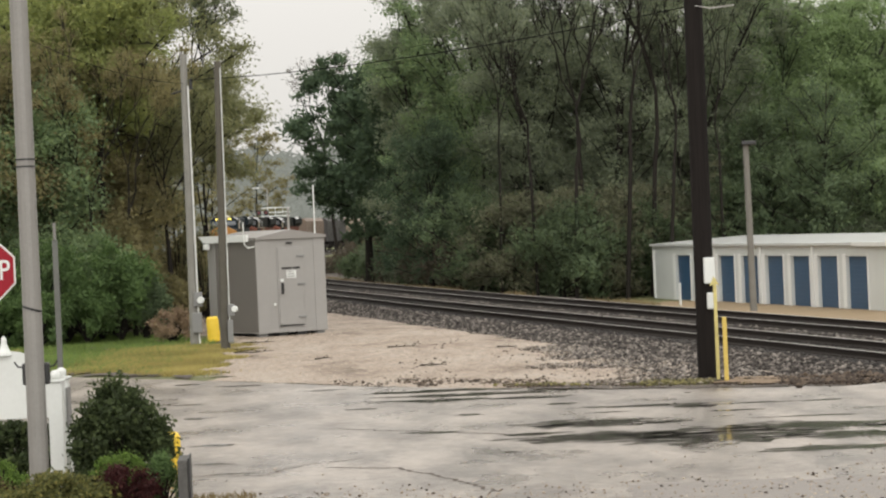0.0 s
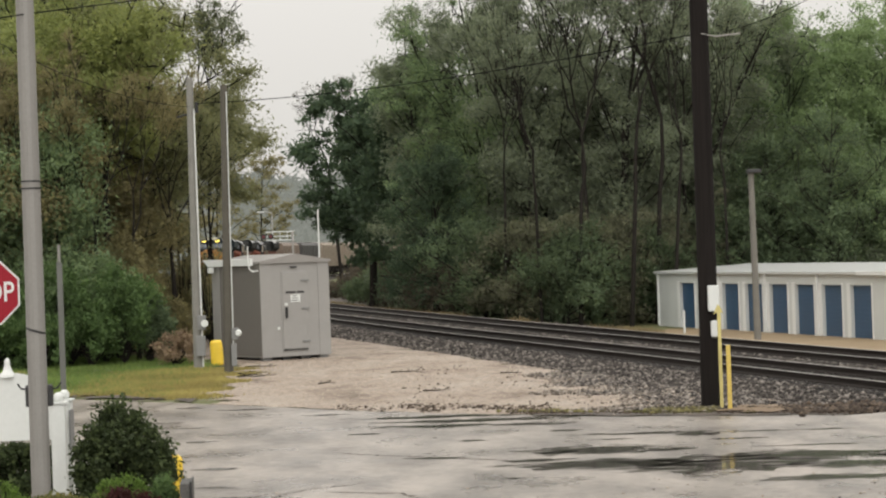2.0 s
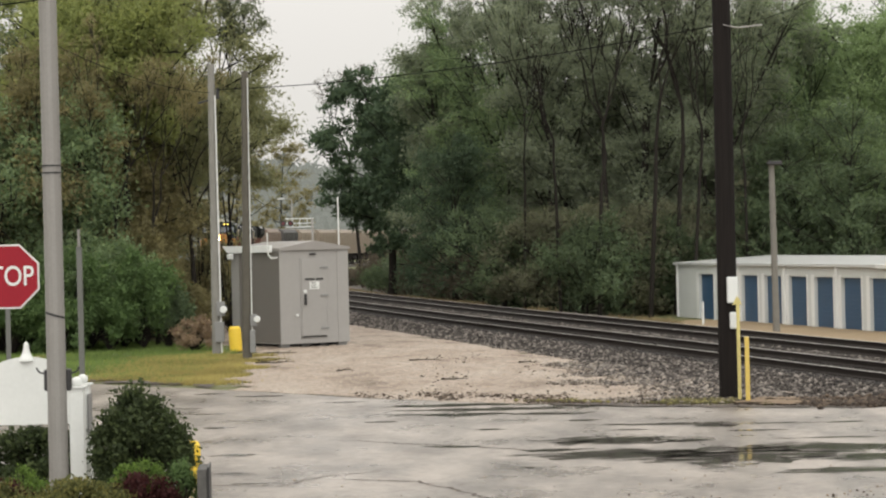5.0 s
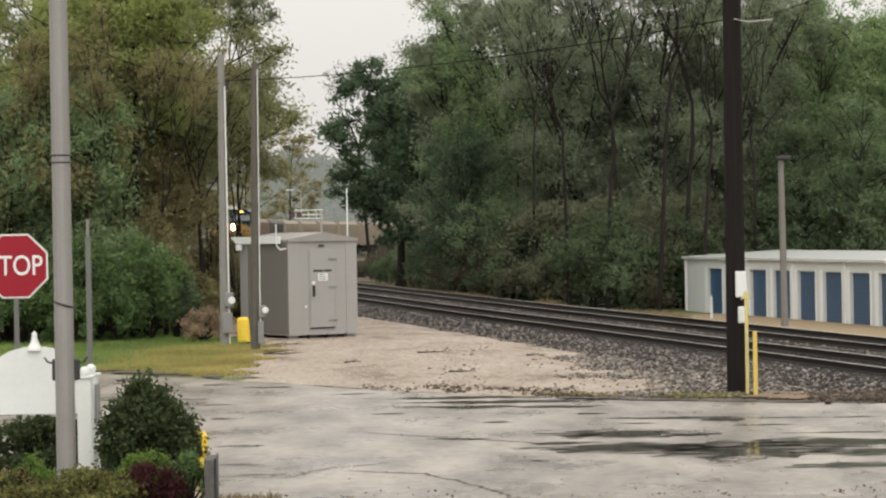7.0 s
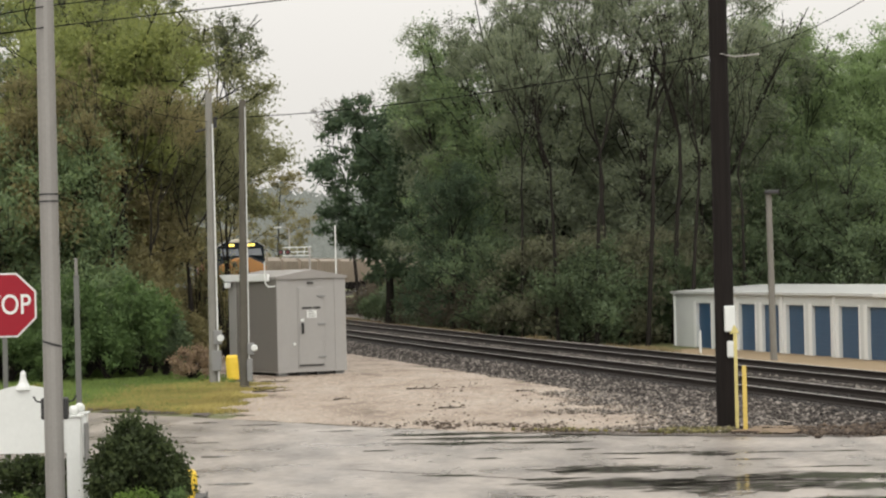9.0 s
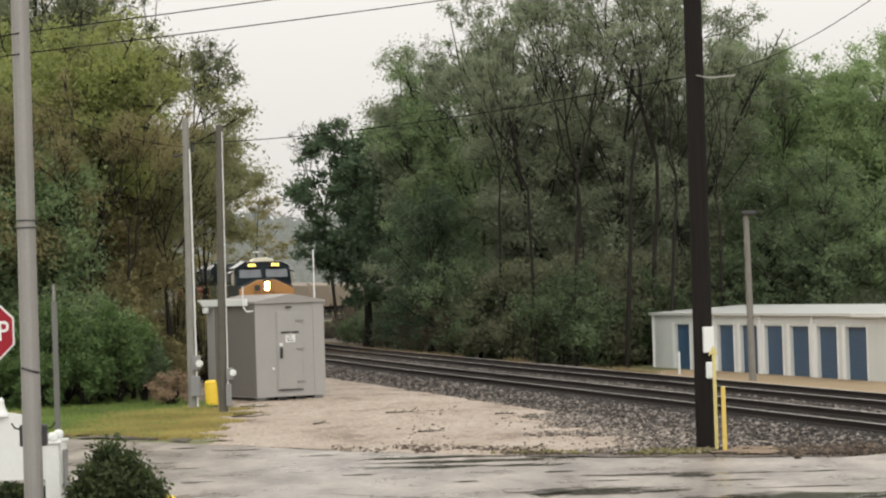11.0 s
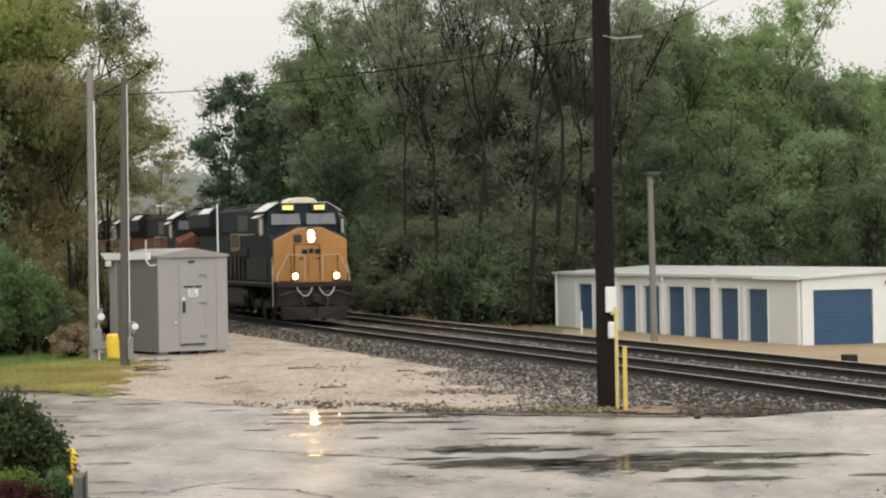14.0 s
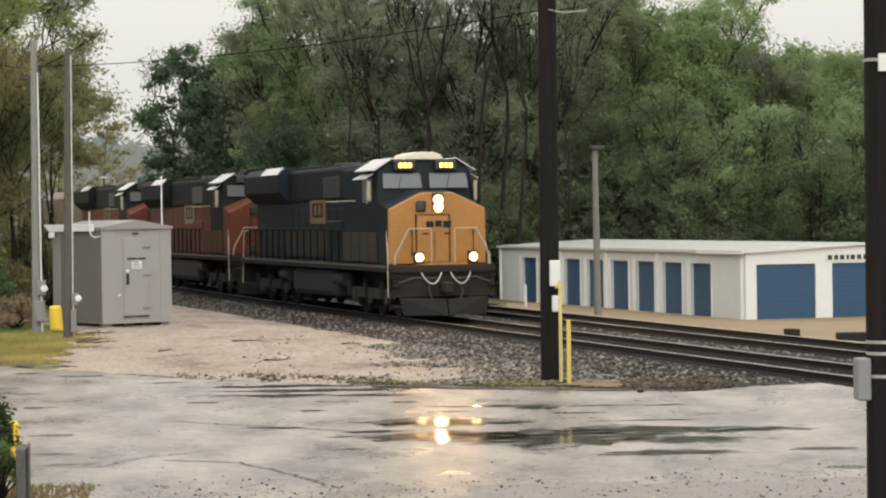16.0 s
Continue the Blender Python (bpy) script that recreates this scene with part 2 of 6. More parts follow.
M = {
    "road": wet_road("wet_asphalt"),
    "soil": material("grass_and_soil", (0.105, 0.112, 0.038), 0.9, dark=0.5, scale=0.4, fine=9, bump=0.6),
    "pad": stony_lot("crushed_limestone"),
    "ballast": material("ballast", (0.040, 0.034, 0.029), 0.9, dark=0.45, scale=1.2, fine=16, bump=1.0, spec=0.15),
    "trim_white": material("clean_white_trim", (0.68, 0.69, 0.67), 0.45, dark=0.88, scale=2, fine=20, bump=0.03),
    "metal_wall": material("cream_metal_wall", (0.545, 0.565, 0.545), 0.5, dark=0.86, scale=1.2, fine=16, bump=0.03),
    "steel_pole": material("weathered_steel_pole", (0.235, 0.225, 0.208), 0.55, 0.2, dark=0.7, scale=1.6, fine=35, bump=0.08),
    "moss": foliage("dull_moss_grass", (0.13, 0.125, 0.06), 0.2, 0.6, 1.3),
    "tan_soil": material("tan_wet_soil", (0.175, 0.118, 0.068), 0.8, dark=0.5, scale=1.5, fine=14, bump=0.8),
    "rail": material("rail_side", (0.022, 0.017, 0.014), 0.8, 0.0, dark=0.6, spec=0.2),
    "railhead": material("rail_head", (0.45, 0.42, 0.40), 0.3, 0.9, dark=0.8),
    "tie": material("creosoted_wood", (0.022, 0.019, 0.017), 0.85, dark=0.6, spread=0.25, spec=0.2),
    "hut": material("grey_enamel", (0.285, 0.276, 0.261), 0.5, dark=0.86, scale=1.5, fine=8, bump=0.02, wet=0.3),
    "hut_side": material("side_wall_grey", (0.145, 0.134, 0.120), 0.55, dark=0.85, scale=1.2, fine=8, bump=0.03),
    "hut_roof": material("wet_grey_roof", (0.25, 0.236, 0.22), 0.5, dark=0.85, bump=0.02, wet=0.15),
    "white": material("white_paint", (0.62, 0.635, 0.61), 0.5, dark=0.84, scale=2, fine=20, bump=0.03),
    "blue": material("blue_steel_door", (0.019, 0.064, 0.130), 0.45, dark=0.8, scale=1.2, fine=12, bump=0.03),
    "roofw": material("white_metal_roof", (0.56, 0.57, 0.56), 0.35, 0.0, dark=0.85, scale=0.8, bump=0.02, wet=0.4),
    "brown_pole": material("brown_weathered_pole", (0.088, 0.080, 0.063), 0.85, dark=0.5, scale=3, fine=40, bump=0.5),
    "wood_pole": material("weathered_pole", (0.170, 0.162, 0.142), 0.8, dark=0.55, scale=3, fine=40, bump=0.5),
    "dark_pole": material("creosote_pole", (0.0165, 0.0135, 0.012), 0.85, dark=0.02, scale=9, fine=34, bump=1.0, spec=0.12, along=0.035),
    "steel": material("galvanised_steel", (0.36, 0.34, 0.32), 0.5, 0.35, dark=0.75, scale=2, fine=30, bump=0.05),
    "yellow": material("yellow_paint", (0.75, 0.52, 0.04), 0.5, dark=0.7, scale=4),
    "faded_yellow": material("faded_yellow_paint", (0.60, 0.44, 0.10), 0.6, dark=0.6, scale=5, fine=30),
    "red": material("red_sign", (0.25, 0.006, 0.016), 0.5, dark=0.85, spec=0.25),
    "black": material("black_parts", (0.018, 0.018, 0.018), 0.5, dark=0.7),
    "bark": material("bark", (0.024, 0.021, 0.018), 0.95, dark=0.5, scale=2, fine=20, bump=0.8, spec=0.05),
    "leaf_oak": foliage("oak_leaves", (0.075, 0.112, 0.066)),
    "leaf_mid": foliage("young_leaves", (0.200, 0.272, 0.142)),
    "leaf_lime": foliage("lime_leaves", (0.222, 0.295, 0.145), 0.12),
    "leaf_brown": foliage("budding_twigs", (0.222, 0.200, 0.102), 0.2),
    "leaf_dark": foliage("dark_leaves", (0.116, 0.158, 0.088)),
    "leaf_red": foliage("barberry_leaves", (0.055, 0.018, 0.018), 0.2),
    "leaf_shrub": foliage("shrub_leaves", (0.055, 0.076, 0.032), 0.3, 0.5, 1.5),
    "leaf_box": foliage("box_leaves", (0.12, 0.19, 0.042), 0.2, 0.6, 1.3),
    "leaf_edge": foliage("olive_leaves", (0.13, 0.14, 0.05), 0.6, 0.5, 1.4),
    "weathered": material("weathered_block", (0.085, 0.082, 0.075), 0.8, dark=0.15, scale=14, fine=50, bump=0.4),
    "grass": foliage("grass_blades", (0.165, 0.240, 0.072), 0.3),
    "straw": foliage("dry_grass", (0.36, 0.30, 0.115), 0.1),
    "wire": material("wire", (0.012, 0.012, 0.012), 0.9, spec=0.03),
    "puddle": standing_water("standing_water"),
    "mud": material("wet_dark_soil", (0.066, 0.050, 0.037), 0.75, dark=0.5, scale=1.5, fine=12, bump=0.8),
    "shoulder": material("sandy_grit", (0.185, 0.163, 0.145), 0.5, dark=0.5, scale=1.6, fine=14, bump=0.8),
    "glass": material("rain_wet_glass", (0.075, 0.085, 0.095), 0.14, dark=0.85, bump=0.02),
    "grey_box": material("grey_box_paint", (0.19, 0.19, 0.185), 0.5, dark=0.8),
    "post_grey": material("dull_green_grey_post", (0.115, 0.118, 0.105), 0.65, dark=0.7, scale=3, fine=30),
    "pale_pole": material("pale_weathered_pole", (0.212, 0.206, 0.184), 0.8, dark=0.55, scale=3, fine=40, bump=0.5),
    "pale_yellow": material("sun_bleached_yellow", (0.58, 0.50, 0.19), 0.6, dark=0.55, scale=5, fine=30),
    "dirt": material("tan_dirt", (0.235, 0.170, 0.094), 0.85, dark=0.5, scale=0.6, fine=8, bump=0.4),
}


# ---- building blocks ----
def link(name, bm, mat, parent=None, label=""):
    me = bpy.data.meshes.new(name)
    bm.to_mesh(me)
    bm.free()
    for mm in (mat if isinstance(mat, (list, tuple)) else [mat]):
        me.materials.append(mm)
    ob = new(name, me)
    if parent is not None:
        ob.parent = parent
    if label:
        ob["label"] = label
    return ob


def part(name, bm, mat, parent, label=""):
    return link(name, bm, mat, parent, label)


def box(x0, x1, y0, y1, z0, z1, bevel=0.0, bm=None):
    bm = bm or bmesh.new()
    r = bmesh.ops.create_cube(bm, size=1)
    vs = r["verts"]
    bmesh.ops.scale(bm, verts=vs, vec=(x1 - x0, y1 - y0, z1 - z0))
    bmesh.ops.translate(bm, verts=vs, vec=((x0 + x1) / 2, (y0 + y1) / 2, (z0 + z1) / 2))
    if bevel:
        es = list({e for v in vs for e in v.link_edges})
        bmesh.ops.bevel(bm, geom=es, offset=bevel, segments=2, affect="EDGES", profile=0.5)
    return bm


def rod(a, b, r0, r1=None, seg=10, bm=None):
    """A round bar from a to b."""
    bm = bm or bmesh.new()
    a, b = Vector(a), Vector(b)
    d = b - a
    m = Matrix.Translation((a + b) / 2) @ d.to_track_quat("Z", "Y").to_matrix().to_4x4()
    bmesh.ops.create_cone(bm, cap_ends=True, segments=seg, radius1=r0, radius2=r0 if r1 is None else r1, depth=d.length, matrix=m)
    return bm


def tube(points, r, seg=6, bm=None):
    """A bent round bar through the points."""
    bm = bm or bmesh.new()
    pts = [Vector(p) for p in points]
    rings = []
    for i, p in enumerate(pts):
        d = (pts[min(i + 1, len(pts) - 1)] - pts[max(i - 1, 0)]).normalized()
        q = d.to_track_quat("Z", "Y").to_matrix()
        rr = r[i] if isinstance(r, (list, tuple)) else r
        rings.append([bm.verts.new(p + q @ Vector((rr * math.cos(k * 2 * math.pi / seg), rr * math.sin(k * 2 * math.pi / seg), 0))) for k in range(seg)])
    for a, b in zip(rings, rings[1:]):
        for k in range(seg):
            bm.faces.new((a[k], a[(k + 1) % seg], b[(k + 1) % seg], b[k]))
    bm.faces.new(rings[0][::-1])
    bm.faces.new(rings[-1])
    return bm


def prism(outline, y0, y1, bm=None):
    """An outline in x and z, drawn out along y."""
    bm = bm or bmesh.new()
    a = [bm.verts.new((x, y0, z)) for x, z in outline]
    b = [bm.verts.new((x, y1, z)) for x, z in outline]
    bm.faces.new(a)
    bm.faces.new(b[::-1])
    for i in range(len(a)):
        j = (i + 1) % len(a)
        bm.faces.new((a[j], a[i], b[i], b[j]))
    bmesh.ops.recalc_face_normals(bm, faces=bm.faces[:])
    return bm


def thing(name, m, label, category, group=""):
    ob = new(name)
    ob.matrix_world = m
    return tagged(ob, label, category, group)


def mesh_from(name, verts, faces, mat, parent=None, label="", smooth=False):
    me = bpy.data.meshes.new(name)
    me.from_pydata(verts, [], faces)
    for mm in (mat if isinstance(mat, (list, tuple)) else [mat]):
        me.materials.append(mm)
    if smooth:
        me.polygons.foreach_set("use_smooth", [True] * len(me.polygons))
    ob = new(name, me)
    if parent is not None:
        ob.parent = parent
    if label:
        ob["label"] = label
    return ob


# ---- the line of the railway ----
BACK = radians(13.1)
Q = Vector((4.0, 70.4))
BEND, RADIUS = 49.0, 607.0
RAIL_Z = 0.22


def line(s, off=0.0):
    """The place and the heading (away from the camera) s metres up the near track, off metres to its far side."""
    d, n = Vector((-math.sin(BACK), math.cos(BACK))), Vector((math.cos(BACK), math.sin(BACK)))
    if s <= BEND:
        return Q + d * s + n * off, BACK
    a = (s - BEND) / RADIUS
    centre = Q + d * BEND + n * RADIUS
    h = BACK - a
    p = centre - Vector((math.cos(h), math.sin(h))) * (RADIUS - off)
    return p, h


def grade(s):
    """How far the line has climbed at s."""
    return float(np.interp(s, [-8, 20, 45, 90, 140, 200], [0.0, 0.01, 0.08, 0.20, 0.15, 0.05]))


def along(x, y):
    """Metres up the straight part of the near track."""
    return -(x - Q.x) * math.sin(BACK) + (y - Q.y) * math.cos(BACK)


def lateral(x, y):
    """Metres to the far side of the near track."""
    d, n = Vector((-math.sin(BACK), math.cos(BACK))), Vector((math.cos(BACK), math.sin(BACK)))
    r = Vector((x, y)) - Q
    if r.dot(d) <= BEND:
        return r.dot(n)
    c = Q + d * BEND + n * RADIUS
    return RADIUS - (Vector((x, y)) - c).length


def edge(x):
    """The far edge of the road."""
    pts = [(-60, 80), (-8.5, 55.2), (-4.5, 51.0), (-1.5, 47.4), (1.2, 45.2), (3.7, 43.9), (5.8, 43.0), (7.2, 42.2), (8.6, 43.2), (10.5, 44.0), (60, 50)]
    return float(np.interp(x, [p[0] for p in pts], [p[1] for p in pts]))


def smooth(a, b, v):
    k = min(1.0, max(0.0, (v - a) / (b - a)))
    return k * k * (3 - 2 * k)


def ground_z(x, y):
    la = lateral(x, y)
    e = y - edge(x)
    z = 0.0
    if e > 0:
        z += 0.05 * smooth(3.2, 14, e)
        z += 0.03 * noise.noise((x * 0.6, y * 0.6, 0)) * smooth(2, 5, e)
    z *= 1 - smooth(-5.2, -3.4, la)
    z -= 0.10 * smooth(-3.6, -2.8, la)
    z -= 0.80 * smooth(6.4, 14.0, la)
    return z
# ---- ground ----
def build_ground():
    def axis(lo, mid0, mid1, hi, step):
        a = list(np.arange(mid0, mid1 + 1e-6, step))
        g, v = step, mid1
        while v < hi:
            g *= 1.35
            v += g
            a.append(min(v, hi))
        g, v = step, mid0
        while v > lo:
            g *= 1.35
            v -= g
            a.insert(0, max(v, lo))
        return a
    xs, ys = axis(-1500, -24, 40, 1500, 0.7), axis(-300, 36, 130, 3000, 0.7)
    vs = [(x, y, ground_z(x, y) - 0.02) for y in ys for x in xs]
    nx = len(xs)
    fs = [(j * nx + i, j * nx + i + 1, (j + 1) * nx + i + 1, (j + 1) * nx + i) for j in range(len(ys) - 1) for i in range(nx - 1)]
    return tagged(mesh_from("ground", vs, fs, M["soil"], smooth=True), "green grass and bare soil", "ground", kind="structure")


SHEET_RNG = np.random.default_rng(4)


def sheet(name, inside, x0, x1, y0, y1, step, lift, mat, label, category):
    """A patch of surfacing laid on the ground."""
    xs, ys = np.arange(x0, x1, step), np.arange(y0, y1, step)
    idx, vs, fs = {}, [], []
    for j, y in enumerate(ys):
        for i, x in enumerate(xs):
            if inside(x, y):
                idx[i, j] = len(vs)
                jx, jy = (SHEET_RNG.random(2) - 0.5) * step * 0.9
                vs.append((x + jx, y + jy, ground_z(x + jx, y + jy) + lift))
    for (i, j) in idx:
        q = [idx.get(k) for k in ((i, j), (i + 1, j), (i + 1, j + 1), (i, j + 1))]
        if None not in q:
            fs.append(q)
    return tagged(mesh_from(name, vs, fs, mat, smooth=True), label, category, kind="structure")


def wob(x, y, a=0.5, f=0.7):
    return a * noise.noise((x * f, y * f, 3.3)) + a * 0.5 * noise.noise((x * f * 3, y * f * 3, 7.1))


build_ground()

# road: one slab to the ragged far edge
xs = np.concatenate([np.arange(-60, -12, 2), np.arange(-12, 16, 0.2), np.arange(16, 62, 2)])
vs, fs = [], []
for i, x in enumerate(xs):
    e = edge(x) + wob(x, 0, 0.35, 0.9) - (0.45 if 1.5 < x < 8.6 else 0)
    for k in range(9):
        vs.append((x, -40 + (e + 40) * (1 - (1 - k / 8) ** 1.5), 0.008))
for i in range(len(xs) - 1):
    for k in range(8):
        a = i * 9 + k
        fs.append((a, a + 9, a + 10, a + 1))
tagged(mesh_from("road", vs, fs, M["road"]), "wet worn grey asphalt with puddles", "road", kind="structure")


def on_pad(x, y):
    la = lateral(x, y)
    e = y - edge(x)
    return e > -0.2 + wob(x, y, 0.3) and la < -3.2 + wob(x, y, 0.9, 0.5) + wob(x, y, 0.5, 2.3) and x > -5.4 - max(0.0, y - 66) * 0.35 + wob(x, y, 1.2) and y < 92


sheet("gravel_pad", on_pad, -12, 14, 40, 96, 0.13, 0.012, M["pad"], "pale wet crushed limestone lot beside the track", "gravel")


def on_yard(x, y):
    return 6.0 + wob(x, y, 0.3) < lateral(x, y) and y < 112 + wob(x, y, 2) and x < 60 and x > 6.5


sheet("storage_yard", on_yard, 4, 60, 40, 116, 0.6, 0.015, M["dirt"], "tan packed dirt yard of the storage building", "ground")


sheet("trackside_soil", lambda x, y: 5.4 + wob(x, y, 0.4) < lateral(x, y) < 15 and x < 7.5, -30, 8, 78, 236, 0.8, 0.03, M["mud"], "brown leaf litter beside the far track", "soil")


# ---- tracks ----
def strip(name, prof, off, s0, s1, mat, parent=None, label="", step=4.0):
    """A profile of (offset, height) drawn out along the line."""
    ss = list(np.arange(s0, s1 + 0.01, step))
    vs, fs, n = [], [], len(prof)
    for s in ss:
        for o, z in prof:
            p, _ = line(s, off + o)
            vs.append((p.x, p.y, z + grade(s)))
    for i in range(len(ss) - 1):
        for k in range(n - 1):
            a = i * n + k
            fs.append((a, a + 1, a + n + 1, a + n))
    return mesh_from(name, vs, fs, mat, parent, label)


TRACK2 = 3.6
BED = [(-3.7, -0.25), (-2.9, -0.03), (-1.9, 0.04), (1.2, 0.05), (TRACK2 / 2, 0.03), (TRACK2 - 1.2, 0.05), (TRACK2 + 1.7, 0.03), (TRACK2 + 2.9, -0.40)]
tagged(strip("ballast_bed", BED, 0, -60, 420, M["ballast"]), "grey crushed stone ballast under two tracks", "ballast", kind="structure")


def apron():
    """Pavement of the level crossing, which rises to the rails."""
    vs, fs, n = [], [], 6
    ss = np.arange(-60, -28.0, 0.4)
    for s in ss:
        inner = float(np.interp(s, [-40, -29.2, -28.4, -28.1], [-1.45, -1.5, -2.4, -3.4])) + 0.12 * noise.noise((s * 1.3, 0, 4))
        for k in range(n):
            o = -7.0 + (inner + 7.0) * k / (n - 1)
            p, _ = line(float(s), o)
            z = float(np.interp(o, [-7.0, -4.5, -3.4, -2.9, -1.9, -1.44], [0.0095, 0.012, 0.02, 0.05, 0.10, 0.16]))
            vs.append((p.x, p.y, z))
    for i in range(len(ss) - 1):
        for k in range(n - 1):
            q = i * n + k
            fs.append((q, q + 1, q + n + 1, q + n))
    tagged(mesh_from("crossing_apron", vs, fs, M["road"], smooth=True), "wet worn pavement rising to the rails", "pavement", kind="structure")


apron()


def track(off, label):
    tr = thing("railway_track", Matrix.Identity(4), label, "railway track", "two tracks")
    tr["kind"] = "structure"
    z = RAIL_Z
    for g in (-0.7525, 0.7525):
        web = [(-0.07, z - 0.17), (-0.07, z - 0.15), (-0.012, z - 0.12), (-0.012, z - 0.05), (-0.036, z - 0.035), (-0.036, z - 0.006),
               (0.036, z - 0.006), (0.036, z - 0.035), (0.012, z - 0.05), (0.012, z - 0.12), (0.07, z - 0.15), (0.07, z - 0.17)]
        rail = strip("rail", web, off + g, -60, 420, M["rail"], tr)
        strip("rail_head", [(-0.03, z - 0.006), (-0.026, z), (0.026, z), (0.03, z - 0.006)], off + g, -60, 420, M["railhead"], rail, "worn bright rail head")
    bm = box(-1.3, 1.3, -0.115, 0.115, -0.1, 0, 0.012)
    tie = part("tie", bm, M["tie"], tr)
    p, h = line(-26, off)
    tie.matrix_local = pose(p.x, p.y, z - 0.165, 0, 0, math.degrees(h))
    s = -26 + 0.53
    for k in range(240):
        t2 = tie.copy()
        scene.collection.objects.link(t2)
        p, h = line(s, off)
        t2.matrix_local = pose(p.x, p.y, z - 0.165 + grade(s) + random.uniform(-0.008, 0.004), 0, 0, math.degrees(h) + random.uniform(-0.6, 0.6))
        s += 0.53
    return tr


track(0, "near railway track with dark rusty steel rails")
track(TRACK2, "far railway track with dark rusty steel rails")


# ---- signal hut ----
def hut():
    th = thing("signal_hut", pose(-5.45, 70.7, 0.10, 0, 0, 31), "grey metal railway signal hut with a shallow gable roof", "equipment hut")
    w, L, h = 2.25, 3.2, 2.79
    part("body", box(0, w, 0, L, 0.05, h, 0.015), M["hut"], th)
    part("floor_skid", box(0.3, w - 0.3, 0.25, L - 0.25, -0.02, 0.05), M["black"], th)
    part("roof", prism([(-0.04, h), (w + 0.05, h), (w + 0.05, h + 0.07), (w / 2, h + 0.27), (-0.04, h + 0.07)], -0.08, L + 0.08), M["hut_roof"], th, "wet grey metal gable roof")
    for x in (0.0, w - 0.35):
        part("corner_panel", box(x - 0.008, x + 0.36, -0.02, 0.0, 0.05, h, 0.004), M["hut"], th)
    # the side wall's base grey is about half the value of the front's
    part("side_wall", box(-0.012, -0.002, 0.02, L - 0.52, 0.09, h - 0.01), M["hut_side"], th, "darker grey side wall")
    part("corner_panel", box(-0.02, 0.0, L - 0.5, L + 0.005, 0.05, h, 0.004), M["hut"], th)
    part("door_frame", box(0.66, 1.52, -0.022, 0.0, 0.20, h - 0.24, 0.006), M["hut"], th)
    door = part("door", box(0.70, 1.48, -0.045, -0.024, 0.28, h - 0.28, 0.006), M["hut"], th)
    part("threshold", box(0.68, 1.50, -0.04, -0.023, 0.23, 0.265), M["black"], th)
    for z in (0.46, 1.42, 2.24):
        part("hinge", box(1.30, 1.56, -0.075, -0.047, z, z + 0.055, 0.008), M["grey_box"], door)
    part("handle", box(0.76, 0.83, -0.11, -0.047, 1.18, 1.5, 0.012), M["black"], door, "dark door handle")
    part("lock_plate", box(0.75, 0.85, -0.06, -0.047, 1.54, 1.62, 0.006), M["white"], door)
    for k, wd in enumerate((0.32, 0.24)):
        part("dark_bar", box(0.80 + 0.36 * k, 0.80 + 0.36 * k + wd, -0.051, -0.046, 1.90, 1.96), M["black"], door)
    notice = part("notice", box(0.95, 1.27, -0.055, -0.047, 1.64, 1.86), M["white"], door, "white notice with dark writing")
    for k in range(3):
        part("dark_bar", box(0.99, 1.22 - 0.03 * k, -0.058, -0.0555, 1.68 + 0.065 * k, 1.70 + 0.065 * k), M["black"], notice)
    part("vent", box(0.98, 1.18, -0.06, -0.02, h - 0.15, h - 0.10, 0.01), M["black"], th)
    part("wall_plate", box(0.5, 0.58, -0.05, -0.02, 0.85, 0.92, 0.01), M["white"], th)
    for x in (0.05, 0.7, 1.3, w - 0.32):
        for y in (0.06, L - 0.3):
            part("skid_foot", box(x, x + 0.27, y, y + 0.2, -0.10, 0.05), M["black"] if x in (0.7, 1.3) else M["grey_box"], th)
    part("aerial", rod((w - 0.14, 0.25, h), (w - 0.14, 0.25, h + 1.55), 0.022, seg=8), M["white"], th, "white aerial mast")
    part("conduit", tube([(-0.01, 0.08, h - 0.20), (-0.22, 0.06, h - 0.22), (-0.32, 0.06, h - 0.12), (-0.34, 0.06, h + 0.04), (-0.34, 0.06, h + 0.52)], 0.024), M["white"], th, "white bent conduit")
    bm = box(-0.13, -0.045, 0.35, L + 0.05, h - 0.05, h + 0.16, 0.01)
    for v in bm.verts:
        if v.co.y > L - 0.2 and v.co.z > h + 0.05:
            v.co.y += 0.34
    part("fascia", bm, M["trim_white"], th, "wet white roof edge with a pointed end")
    part("floodlight", box(-0.25, -0.1, L - 0.35, L - 0.18, h - 0.24, h - 0.07, 0.02), M["white"], th, "small white floodlight")
    return th


hut()


